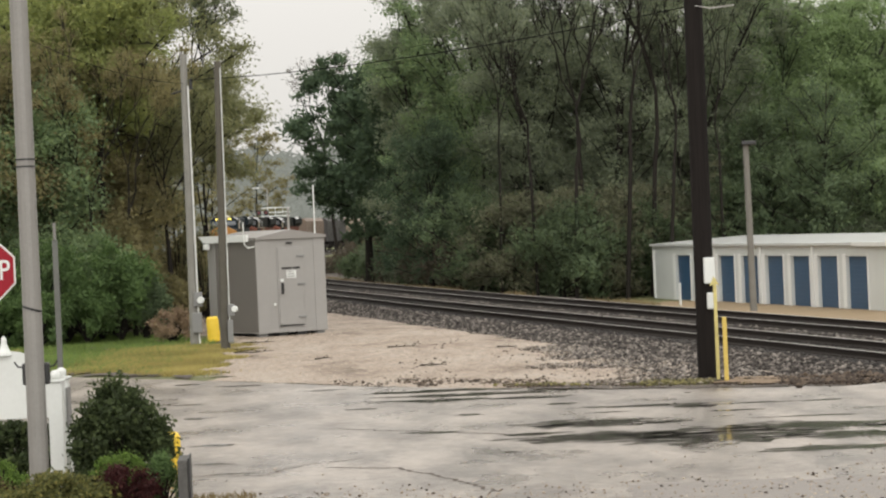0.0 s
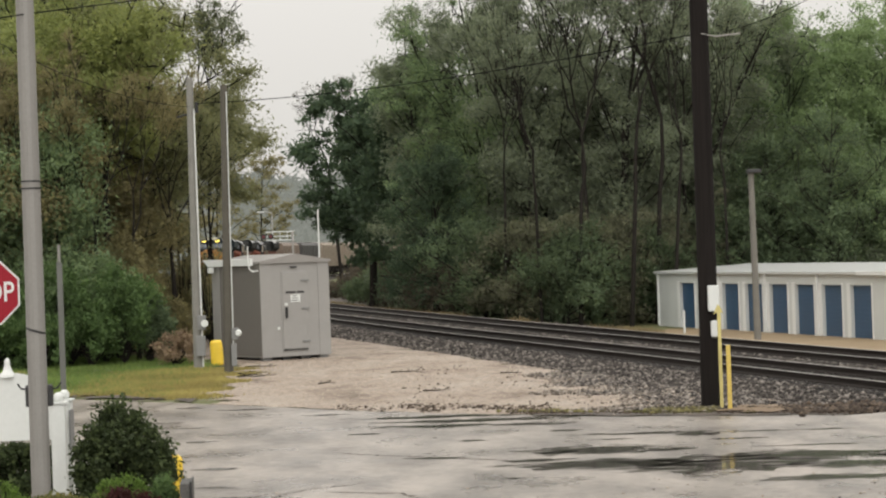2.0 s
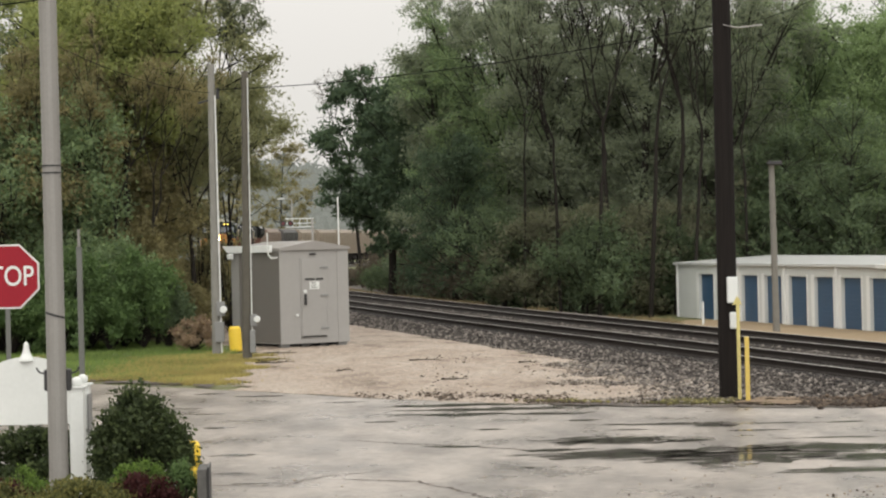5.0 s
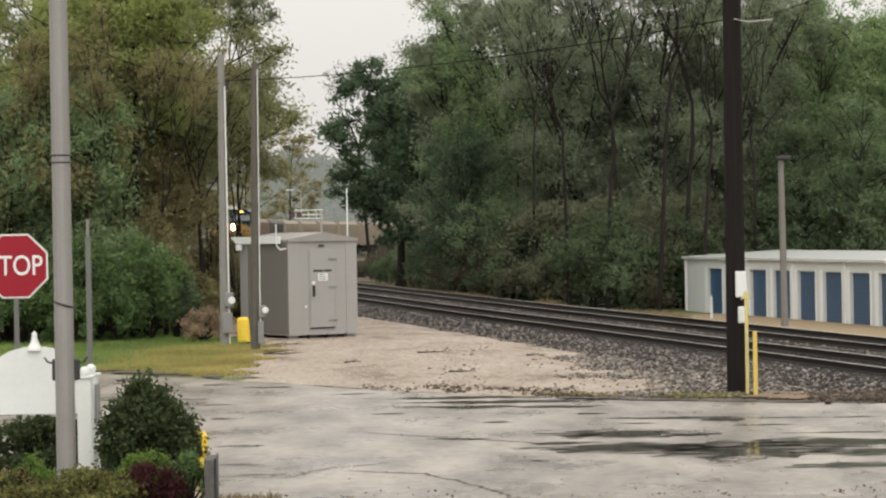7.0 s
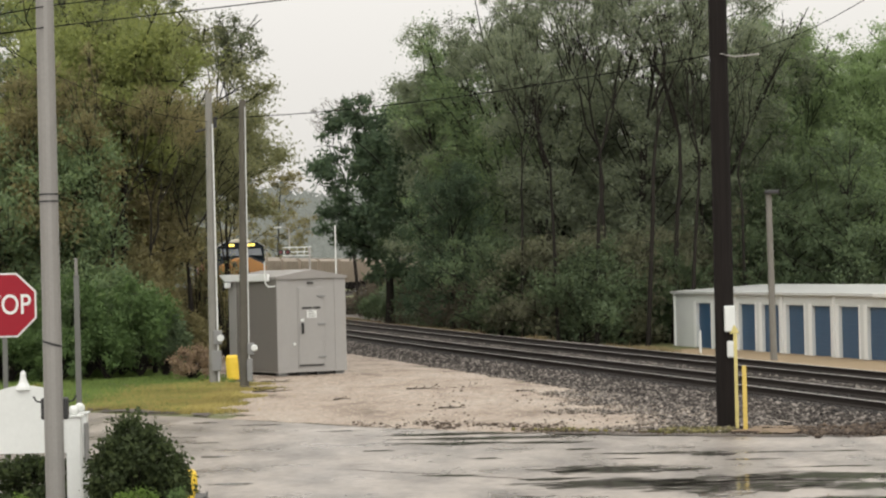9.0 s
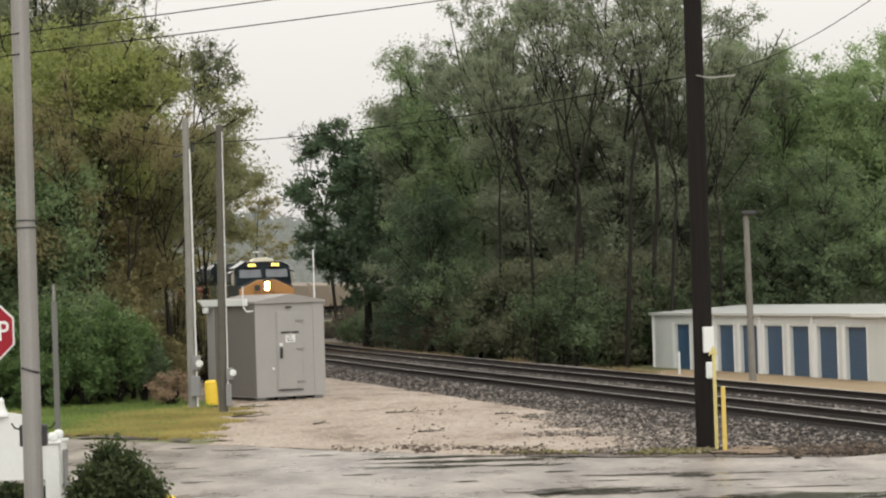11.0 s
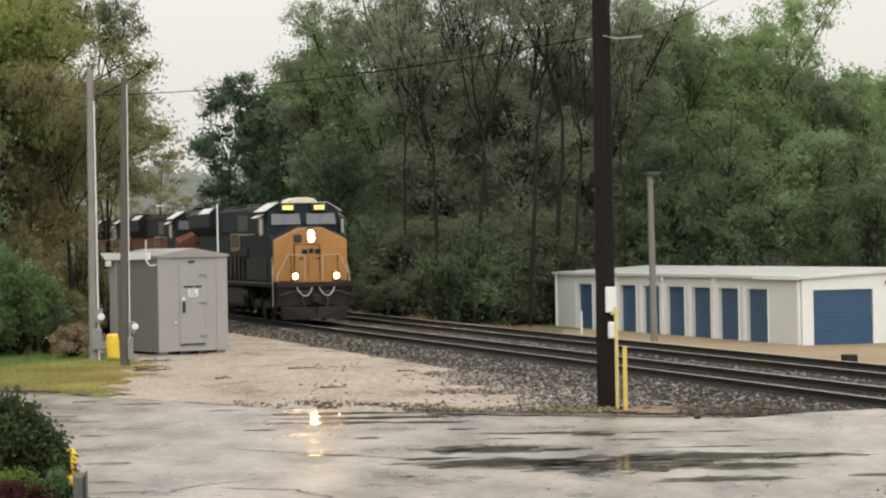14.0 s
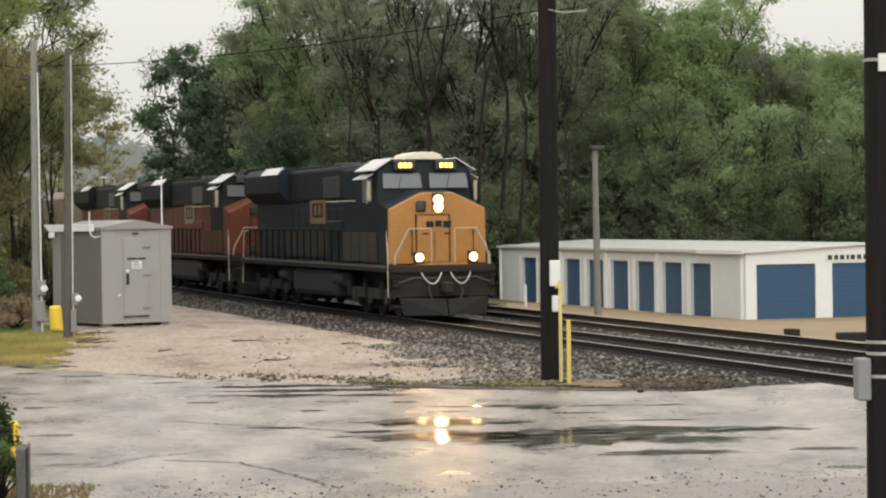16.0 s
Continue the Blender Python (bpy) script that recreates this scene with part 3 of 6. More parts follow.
# ---- storage building ----
def storage():
    th = thing("storage_building", pose(17.03, 90.3, -0.94, 0, 0, 14.05), "long white metal self-storage building with blue roll-up doors", "storage building")
    L, W, h, roof = 28.2, 9.6, 2.57, 0.042
    mid = h + W / 2 * roof
    # walls with the door openings left free
    def wall(name, a, b, z0, z1, side, y0=0.0):
        if side == "long":
            return part(name, box(0, 0.18, a, b, z0, z1), M["metal_wall"], th)
        return part(name, box(a, b, 0, 0.18, z0, z1), M["white"], th)
    doors = [(3.16 + 2.846 * k, 3.16 + 2.846 * k + 2.0) for k in range(8)]
    last = 0.18
    for a, b in doors:
        wall("wall_panel", last, a, 0, h, "long")
        wall("wall_panel", a, b, 2.12, h, "long")
        roll = part("roll_up_door", box(0.145, 0.175, a, b, 0.03, 2.12), M["blue"], th)
        for k in range(12):
            part("slat", box(0.13, 0.145, a, b, 0.05 + k * 0.172, 0.05 + k * 0.172 + 0.15, 0.004), M["blue"], roll)
        part("door_sill", box(0.06, 0.16, a, b, 0.0, 0.03), M["steel"], th)
        part("jamb", box(-0.03, 0.0, b + 0.02, b + 0.34, 0.0, 2.2, 0.006), M["trim_white"], th)
        part("jamb", box(-0.03, 0.0, a - 0.10, a - 0.01, 0.0, 2.2, 0.006), M["trim_white"], th)
        last = b
    wall("wall_panel", last, L, 0, h, "long")
    for y in (0.25, 3.16 + 2.846 * 2 - 0.42, 3.16 + 2.846 * 4 - 0.42, 3.16 + 2.846 * 6 - 0.42, L - 0.1):
        part("downpipe", box(-0.09, -0.002, y - 0.05, y + 0.05, 0.05, h), M["trim_white"], th)
    last = 0.0
    fronts = [(0.45 + 3.15 * k, 0.45 + 3.15 * k + 2.45) for k in range(3)]
    for a, b in fronts:
        wall("wall_panel", last, a, 0, h, "front")
        wall("wall_panel", a, b, 2.12, h, "front")
        roll = part("roll_up_door", box(a, b, 0.10, 0.14, 0.03, 2.12), M["blue"], th)
        for k in range(12):
            part("slat", box(a, b, 0.085, 0.1, 0.05 + k * 0.172, 0.05 + k * 0.172 + 0.15, 0.004), M["blue"], roll)
        part("door_sill", box(a, b, 0.02, 0.16, 0.0, 0.03), M["white"], th)
        last = b
    wall("wall_panel", last, W, 0, h, "front")
    part("gable", prism([(0, h), (W, h), (W / 2, mid)], 0.0, 0.18), M["white"], th)
    part("rear_gable", prism([(0, h), (W, h), (W / 2, mid)], L - 0.18, L), M["white"], th)
    part("rear_wall", box(0.18, W, L - 0.18, L, 0, h), M["white"], th)
    part("side_wall", box(W - 0.18, W, 0.18, L - 0.18, 0, h), M["white"], th)
    part("roof", prism([(-0.16, h - 0.02), (-0.16, h + 0.09), (W / 2, mid + 0.12), (W + 0.16, h + 0.09), (W + 0.16, h - 0.02), (W / 2, mid + 0.02)], -0.16, L + 0.16), M["roofw"], th, "wet white metal roof")
    part("rake_trim", box(-0.19, -0.165, -0.16, 4.2, h - 0.06, h + 0.10, 0.008), M["trim_white"], th)
    board = part("sign_board", box(3.3, 6.2, -0.03, -0.004, 2.2, 2.48), M["white"], th)
    x = 3.4
    for wd in (0.22, 0.2, 0.22, 0.12, 0.22, 0.22, 0.22, 0.12, 0.22):
        part("dark_bar", box(x, x + wd * 0.8, -0.045, -0.031, 2.25, 2.43), M["black"], board)
        x += wd + 0.05
    return th


storage()


# ---- poles ----
def pole(name, x, y, z0, z1, r0, r1, mat, label, lean=(0, 0)):
    th = thing(name, pose(x, y, z0), label, "pole")
    part("shaft", rod((0, 0, -0.3), (lean[0], lean[1], z1 - z0), r0, r1, 14), mat, th)
    return th


poleA = pole("utility_pole", -6.95, 67.0, 0.12, 8.1, 0.125, 0.095, M["pale_pole"], "weathered grey wooden service pole with meter boxes", (0.03, 0))
poleB = pole("utility_pole", -5.9, 64.7, 0.12, 7.7, 0.13, 0.095, M["brown_pole"], "weathered brown wooden pole with a thin conduit", (0.12, 0))
poleC = pole("utility_pole", 4.815, 45.15, 0.0, 12.5, 0.185, 0.162, M["dark_pole"], "black creosoted wooden utility pole beside the crossing", (0.03, 0))
poleD = pole("yard_light_pole", 10.85, 85.6, -0.5, 5.55, 0.13, 0.1, M["wood_pole"], "grey wooden yard light pole", (-0.05, 0))
poleE = pole("utility_pole", 5.73, 23.2, 0.0, 10, 0.19, 0.15, M["dark_pole"], "dark wooden utility pole with a grey box")
poleF = pole("steel_pole", -4.93, 29.0, 0.0, 9.5, 0.118, 0.10, M["steel_pole"], "grey galvanised steel pole beside the planting")


def yellow_post(x, y, h, w, lean):
    th = thing("marker_post", pose(x, y, 0, lean, 0, 0), "yellow painted marker post beside the dark pole", "post", "marker posts")
    paint = M["pale_yellow"] if h > 1.5 else M["faded_yellow"]
    part("post", box(-w / 2, w / 2, -0.03, 0.03, -0.2, h, 0.01), paint, th)
    if h > 1.5:
        part("cap", prism([(-0.10, h - 0.13), (-0.03, h - 0.10), (0.03, h - 0.10), (0.08, h - 0.13), (0.03, h - 0.02), (-0.02, h + 0.05)], -0.045, -0.031), paint, th, "pale arrow-shaped top")


yellow_post(4.935, 44.45, 1.895, 0.060, 0)
yellow_post(5.055, 44.2, 1.20, 0.076, 0)


def barrel():
    th = thing("barrel", pose(-6.62, 69.2, 0.05, 0, -3, 0), "yellow plastic barrel beside the service pole", "barrel")
    body = bmesh.new()
    prof = [(0.15, 0.0), (0.175, 0.03), (0.18, 0.2), (0.185, 0.22), (0.18, 0.24), (0.18, 0.48), (0.185, 0.5), (0.18, 0.52), (0.172, 0.66), (0.13, 0.72)]
    tube([(0, 0, z) for _, z in prof], [r for r, _ in prof], 20, body)
    part("body", body, M["yellow"], th)


barrel()


# ---- foliage ----
def leaves(centres, radii, count, size, rng, corners=4):
    """Small four-cornered leaves scattered in the outer parts of round clumps."""
    centres, radii = np.asarray(centres, float), np.asarray(radii, float)
    wgt = radii.mean(1) ** 2
    pick = rng.choice(len(centres), count, p=wgt / wgt.sum())
    d = rng.normal(size=(count, 3))
    d /= np.linalg.norm(d, axis=1)[:, None]
    rad = np.minimum(np.abs(rng.normal(size=count)) * 0.5 + 0.25 * rng.random(count), 1.15)
    c = centres[pick] + d * rad[:, None] * radii[pick]
    u = rng.normal(size=(count, 3)) + np.array([0, 0, -0.5])
    u /= np.linalg.norm(u, axis=1)[:, None]
    v = np.cross(u, d + 0.6 * rng.normal(size=(count, 3)))
    v /= np.linalg.norm(v, axis=1)[:, None] + 1e-9
    s = size * (0.55 + 0.9 * rng.random(count))[:, None]
    if corners == 3:
        return np.stack([c - u * s, c - v * s * 0.55 + u * s * 0.2, c + u * s + v * s * 0.45], 1).reshape(-1, 3)
    return np.stack([c - u * s, c - v * s * 0.6, c + u * s, c + v * s * 0.6], 1).reshape(-1, 3)


def quads(name, q, mat, parent=None, label="", corners=4):
    k = corners
    n = len(q) // k
    me = bpy.data.meshes.new(name)
    me.vertices.add(k * n)
    me.vertices.foreach_set("co", q.astype(np.float32).ravel())
    me.loops.add(k * n)
    me.loops.foreach_set("vertex_index", np.arange(k * n, dtype=np.int32))
    me.polygons.add(n)
    me.polygons.foreach_set("loop_start", np.arange(0, k * n, k, dtype=np.int32))
    me.polygons.foreach_set("loop_total", np.full(n, k, dtype=np.int32))
    me.materials.append(mat)
    me.update(calc_edges=True)
    ob = new(name, me)
    if parent is not None:
        ob.parent = parent
    if label:
        ob["label"] = label
    return ob


def limb(bm, pts, r0, r1, seg=5):
    n = len(pts)
    tube(pts, [r0 + (r1 - r0) * i / (n - 1) for i in range(n)], seg, bm)


def tree(x, y, height, spread, mat, label, seed, count=24000, size=0.13, low=0.25, limbs=20, trunk=0.22, twigs=5, clump=0.75, leafy=1.0, z=None, stems=1, steep=0.0, thin=0.35):
    """A tree of one or more stems, each with rising limbs, twigs, and leaves in loose sprays along them."""
    rng = np.random.default_rng(seed)
    th = thing("tree", pose(x, y, ground_z(x, y) - 0.05 if z is None else z), label, "tree", "woodland trees")
    bm = bmesh.new()
    cs, rs = [], []
    for st in range(stems):
        lean = Vector((rng.normal(), rng.normal(), 0)) * (0.05 if stems == 1 else 0.13) * height
        hh = height * (1 if st == 0 else 0.75 + 0.2 * rng.random())
        base = Vector((rng.normal(), rng.normal(), 0)) * (0 if stems == 1 else 0.3)

        def spine(f):
            return base + lean * f * f + Vector((0.25 * math.sin(f * 5 + seed), 0.25 * math.cos(f * 4 + seed), 0)) * f + Vector((0, 0, hh * f))
        limb(bm, [spine(f) + Vector((0, 0, -0.2 if f == 0 else 0)) for f in (0, 0.15, 0.3, 0.5, 0.7, 0.85, 0.98)], trunk, 0.02, 8)
        for k in range(limbs):
            f = low + (0.97 - low) * (k + rng.random()) / limbs
            a = k * 2.4 + rng.normal() * 0.4
            g = (f - low) / (1 - low)
            env = (0.45 + 0.75 * math.sin(math.pi * min(1, 0.15 + 0.8 * g)) - 0.25 * g)
            ln = spread * env * (0.6 + 0.5 * rng.random())
            rise = 0.25 + steep + 0.9 * g + 0.25 * rng.normal()
            d = Vector((math.cos(a), math.sin(a), rise)).normalized()
            p0 = spine(f * 0.9)
            bend = Vector((rng.normal(), rng.normal(), rng.normal())) * ln * 0.09
            pts = [p0, p0 + d * ln * 0.35 + bend, p0 + d * ln * 0.7 + bend * 1.5 + Vector((0, 0, 0.06 * ln)), p0 + d * ln + bend + Vector((0, 0, 0.05 * ln))]
            rr = trunk * 0.38 * (1.15 - f)
            limb(bm, pts, max(0.035, rr), 0.016)
            for j in range(twigs):
                q = 0.3 + 0.7 * (j + rng.random()) / twigs
                i = min(2, int(q * 3))
                s0 = pts[i].lerp(pts[i + 1], q * 3 - i)
                e = s0 + Vector((rng.normal(), rng.normal(), 0.35 + 0.7 * rng.normal())).normalized() * ln * (0.16 + 0.2 * rng.random())
                limb(bm, [s0, s0.lerp(e, 0.5) + Vector((0, 0, 0.08)), e], 0.024, 0.010, 3)
                if rng.random() < leafy * (1.0 - thin * min(1.0, max(0.0, g - 0.35) / 0.45)):
                    r = clump * (0.5 + 0.7 * rng.random())
                    cs.append(tuple(s0.lerp(e, 0.8)))
                    rs.append((r, r, r * (0.6 + 0.3 * rng.random())))
    part("trunk", bm, M["bark"], th)
    quads("crown", leaves(cs, rs, count, size, rng, 3), mat, th, corners=3)
    return th


def forked_tree(x, y, height, mat, label, seed, count=6000, size=0.07, fork=0.3, wide=0.42, trunk=0.2, leafy=0.6, clump=0.55, z=None, depth=6):
    """A tree whose trunk forks again and again into rising limbs, with thin leaf at the tips."""
    rng = np.random.default_rng(seed)
    th = thing("tree", pose(x, y, ground_z(x, y) - 0.05 if z is None else z), label, "tree", "woodland trees")
    bm, tips = bmesh.new(), []

    def grow(p, d, length, r, k):
        bend = Vector(rng.normal(size=3)) * 0.035 * length
        mid, end = p + d * length * 0.5 + bend, p + d * length
        tube([p, mid, end], [r, r * 0.87, r * 0.74], 7 if r > 0.07 else 3, bm)
        if k < 3:
            tips.append(tuple(end))
        if k == 0:
            return
        for j in range(3 if rng.random() < 0.3 else 2):
            side = Vector(rng.normal(size=3)).cross(d).normalized()
            e = (d + side * wide * (0.6 + 0.8 * rng.random()) + Vector((0, 0, 0.12))).normalized()
            grow(end, e, length * (0.62 + 0.26 * rng.random()), max(0.012, r * (0.56 + 0.16 * rng.random())), k - 1)

    d = (Vector((rng.normal() * 0.05, rng.normal() * 0.05, 1))).normalized()
    limb(bm, [Vector((0, 0, -0.2)), d * height * fork * 0.5, d * height * fork], trunk, trunk * 0.8, 8)
    grow(d * height * fork, d, height * (1 - fork) * 0.27, trunk * 0.78, depth)
    top = max(t[2] for t in tips)
    part("trunk", bm, M["bark"], th)
    cs = [t for t in tips if rng.random() < leafy]
    quads("crown", leaves(cs, [(clump, clump, clump * 0.8)] * len(cs), count, size, rng, 3), mat, th, corners=3)
    f = height / top
    for ob in th.children:
        ob.data.transform(Matrix.Diagonal((f, f, f, 1)))
    return th


def bush(x, y, z, w, h, mat, label, seed, count, size, clumps=30, name="bush", puff=0.16):
    rng = np.random.default_rng(seed)
    th = thing(name, pose(x, y, z), label, name.split("_")[-1])
    cs = []
    for k in range(clumps):
        a, f, r = rng.random() * 6.28, rng.random(), rng.random() ** 0.5
        top = math.sqrt(max(0.0, 1 - (r * 0.9) ** 2))
        cs.append((math.cos(a) * r * w * 0.42, math.sin(a) * r * w * 0.42, h * (0.08 + 0.80 * top * (0.12 + 0.88 * f ** 0.6))))
    bm = bmesh.new()
    for c in cs:
        tube([(0, 0, -0.05), (c[0] * 0.5, c[1] * 0.5, c[2] * 0.6), c], [0.016, 0.012, 0.004], 4, bm)
    part("stem", bm, M["bark"], th)
    k = 4 if size < 0.04 else 3
    quads("foliage", leaves(cs, [(w * puff, w * puff, h * puff)] * clumps, count, size * (1 if k == 4 else 1.12), rng, k), mat, th, corners=k)
    return th


def az(deg, d):
    return (math.tan(radians(deg)) * d, d)


def woods():
    k = 0
    right = [  # bearing, distance, height, spread, leaf, limbs, share of leafy twigs
        (0.2, 138, 18.5, 4.6, "leaf_mid", 22, 0.9), (1.2, 134, 19.5, 4.8, "leaf_mid", 22, 0.8), (2.2, 128, 20, 5.0, "leaf_grey", 24, 0.75),
        (3.2, 132, 20.5, 5.2, "leaf_grey", 24, 0.7), (4.3, 126, 20.5, 5.4, "leaf_grey", 26, 0.7), (5.4, 130, 20.5, 5.2, "leaf_grey", 24, 0.75),
        (6.4, 134, 18.5, 5.0, "leaf_mid", 22, 0.9), (7.6, 138, 17.5, 5.2, "leaf_lime", 22, 0.95), (8.8, 134, 17.5, 5.0, "leaf_lime", 22, 0.95),
        (8.0, 139, 16.0, 4.6, "leaf_mid", 22, 1), (9.9, 140, 14.2, 5.0, "leaf_lime", 22, 1), (11.2, 138, 13.4, 4.8, "leaf_mid", 20, 1), (12.4, 136, 13.2, 4.8, "leaf_lime", 20, 1),
        (13.6, 140, 13.8, 5.2, "leaf_mid", 22, 1), (7.0, 146, 17.5, 5, "leaf_mid", 20, 1), (9.4, 147, 15.4, 5, "leaf_mid", 20, 1), (10.6, 132, 12.2, 4.6, "leaf_lime", 20, 1), (12.0, 148, 14, 5, "leaf_mid", 20, 1), (14.4, 148, 14.2, 5, "leaf_mid", 20, 1), (15.0, 138, 13.0, 5.2, "leaf_mid", 20, 1), (-0.55, 139, 16.0, 3.4, "leaf_grey", 20, 0.9),
        (1.7, 148, 19.5, 5, "leaf_mid", 20, 1), (3.8, 150, 21, 5, "leaf_grey", 20, 1), (5.9, 150, 20, 5, "leaf_mid", 20, 1), (8.2, 152, 17, 5, "leaf_lime", 20, 1), (11, 152, 13.4, 5, "leaf_mid", 20, 1), (13.2, 152, 13, 5, "leaf_mid", 20, 1),
    ]
    for b, d, h, sp, lf, lm, lfy in right:
        x, y = az(b, d)
        lm, h, lfy = (lm + 6, h - 0.6, min(1, lfy + 0.12)) if h > 18 else (lm, h + 0.5, lfy)
        tree(x, y, h, sp, M[lf], "tall thin-leaved woodland tree in spring green", 100 + k, count=(50000 if h > 17 else 38000) if d < 145 else 18000, size=(0.090 if h > 17 else 0.088) if d < 145 else 0.17, low=0.1, limbs=lm, leafy=lfy, clump=1.2,
             stems=2 if h > 17.3 else 1, steep=0.6 if h > 17.3 else 0.25, thin=0.95 if h > 18 else 0.3, trunk=0.2, twigs=8 if h > 18 else 6)
        k += 1
    # forked, almost bare trees that stand before the wood and over its top
    for b, d, h, fk, wd, tr in [(0.3, 137, 18.5, 0.35, 0.40, 0.11), (1.0, 131, 17.5, 0.3, 0.36, 0.12), (1.9, 127, 19.8, 0.28, 0.36, 0.14), (2.7, 129, 21.0, 0.26, 0.40, 0.15),
                                (3.4, 122, 19.6, 0.3, 0.36, 0.13), (4.05, 125, 21.0, 0.26, 0.42, 0.16), (4.9, 121, 20.0, 0.3, 0.40, 0.14), (5.7, 127, 19.8, 0.3, 0.40, 0.14),
                                (8.3, 134, 16.5, 0.35, 0.4, 0.12), (10.4, 134, 13.0, 0.35, 0.4, 0.12),
                                (1.35, 121, 15.5, 0.45, 0.30, 0.085), (2.2, 118.5, 17.0, 0.4, 0.32, 0.10), (3.1, 117.5, 17.5, 0.38, 0.34, 0.11),
                                (4.3, 117, 18.0, 0.36, 0.36, 0.12), (5.3, 118, 17.0, 0.4, 0.34, 0.10), (6.0, 120, 16.5, 0.42, 0.32, 0.09), (6.6, 121, 15.5, 0.45, 0.3, 0.08)]:
        x, y = az(b, d)
        forked_tree(x, y, h, M["leaf_grey"], "tall forked tree with dark bare limbs and thin leaf", 900 + int(b * 20), count=9000 if d > 121.5 else 3500, size=0.075, fork=fk, wide=wd, trunk=tr, leafy=0.65 if d > 121.5 else 0.4)
    # a bare tree far behind the oak
    x, y = az(-2.45, 205)
    forked_tree(x, y, 19.0, M["leaf_scrub"], "bare grey twiggy tree far behind the oak", 940, count=2500, size=0.07, fork=0.4, wide=0.5, trunk=0.16, leafy=0.5)
    # lower trees and saplings along the edge of the wood
    for b, d, h, sp, lf in [(-0.2, 130, 9, 3.2, "leaf_oak"), (0.9, 124, 7, 3, "leaf_dark"), (1.8, 121, 8, 3, "leaf_dark"), (2.7, 118, 7, 3, "leaf_dark"), (3.6, 120, 8.5, 3, "leaf_dark"),
                            (4.6, 122, 7, 3, "leaf_dark"), (5.6, 124, 9, 3.2, "leaf_dark"), (6.7, 124, 8, 3, "leaf_dark"), (7.7, 126, 10, 3.4, "leaf_dark"), (8.9, 122, 10.5, 3.6, "leaf_dark"),
                            (10, 124, 9, 3.2, "leaf_mid"), (11, 126, 10, 3.4, "leaf_mid"), (12.2, 122, 9, 3.3, "leaf_dark"), (13.4, 124, 10, 3.4, "leaf_mid"), (14.8, 122, 9, 3.4, "leaf_dark"),]:
        x, y = az(b, d)
        if 0.5 < b < 6.8:
            h, lf = h * 0.62, "leaf_under" if k % 2 else lf
        tree(x, y, h, sp, M[lf], "low bushy tree at the edge of the wood", 300 + k, count=19000, size=0.092, low=0.04, limbs=22, twigs=4, trunk=0.1, clump=1.0, stems=2)
        k += 1
    # undergrowth at the foot of the wood
    rng = np.random.default_rng(55)
    for j in range(22):
        p, _ = line(50 + 3.2 * j + 2 * rng.random(), 10.6 + 2.2 * rng.random()) if j < 15 else (Vector(az(4.6 + 1.3 * (j - 15), 121 + 3 * rng.random())), 0)
        bush(p.x, p.y, ground_z(p.x, p.y) - 0.1, 4.6, 2.6 + 1.8 * rng.random(), M[("leaf_dark", "leaf_grey", "leaf_dark")[j % 3]], "dark undergrowth shrub at the foot of the wood", 720 + j, 6500, 0.085, 40, puff=0.16)
    # the oak that leans over the line
    x, y = az(-1.75, 152)
    tree(x, y, 13.2, 4.7, M["leaf_oak"], "broad dark green oak leaning over the line", 77, count=36000, size=0.16, low=0.30, limbs=30, trunk=0.3, clump=1.0, twigs=8)
    x, y = az(-0.7, 146)
    tree(x, y, 15.5, 5.4, M["leaf_oak"], "broad dark green oak beside the line", 72, count=42000, size=0.17, low=0.08, limbs=24, trunk=0.3, clump=1.0)
    # far side of the cutting
    for b, d, h in [(-2.55, 215, 1.6), (-2.2, 200, 1.9), (-1.85, 185, 3.8), (-1.45, 172, 4.2), (-1.0, 160, 4.4), (-0.6, 148, 4.2), (-0.1, 138, 3.6), (0.4, 128, 3.2), (-1.6, 195, 4.4), (-1.2, 180, 4.6), (-0.8, 165, 4.6)]:
        x, y = az(b, d)
        bush(x, y, ground_z(x, y), 5.5, h, M["leaf_scrub"], "dull brown scrub beside the line", 400 + k, 9000, 0.085, 50)
        k += 1
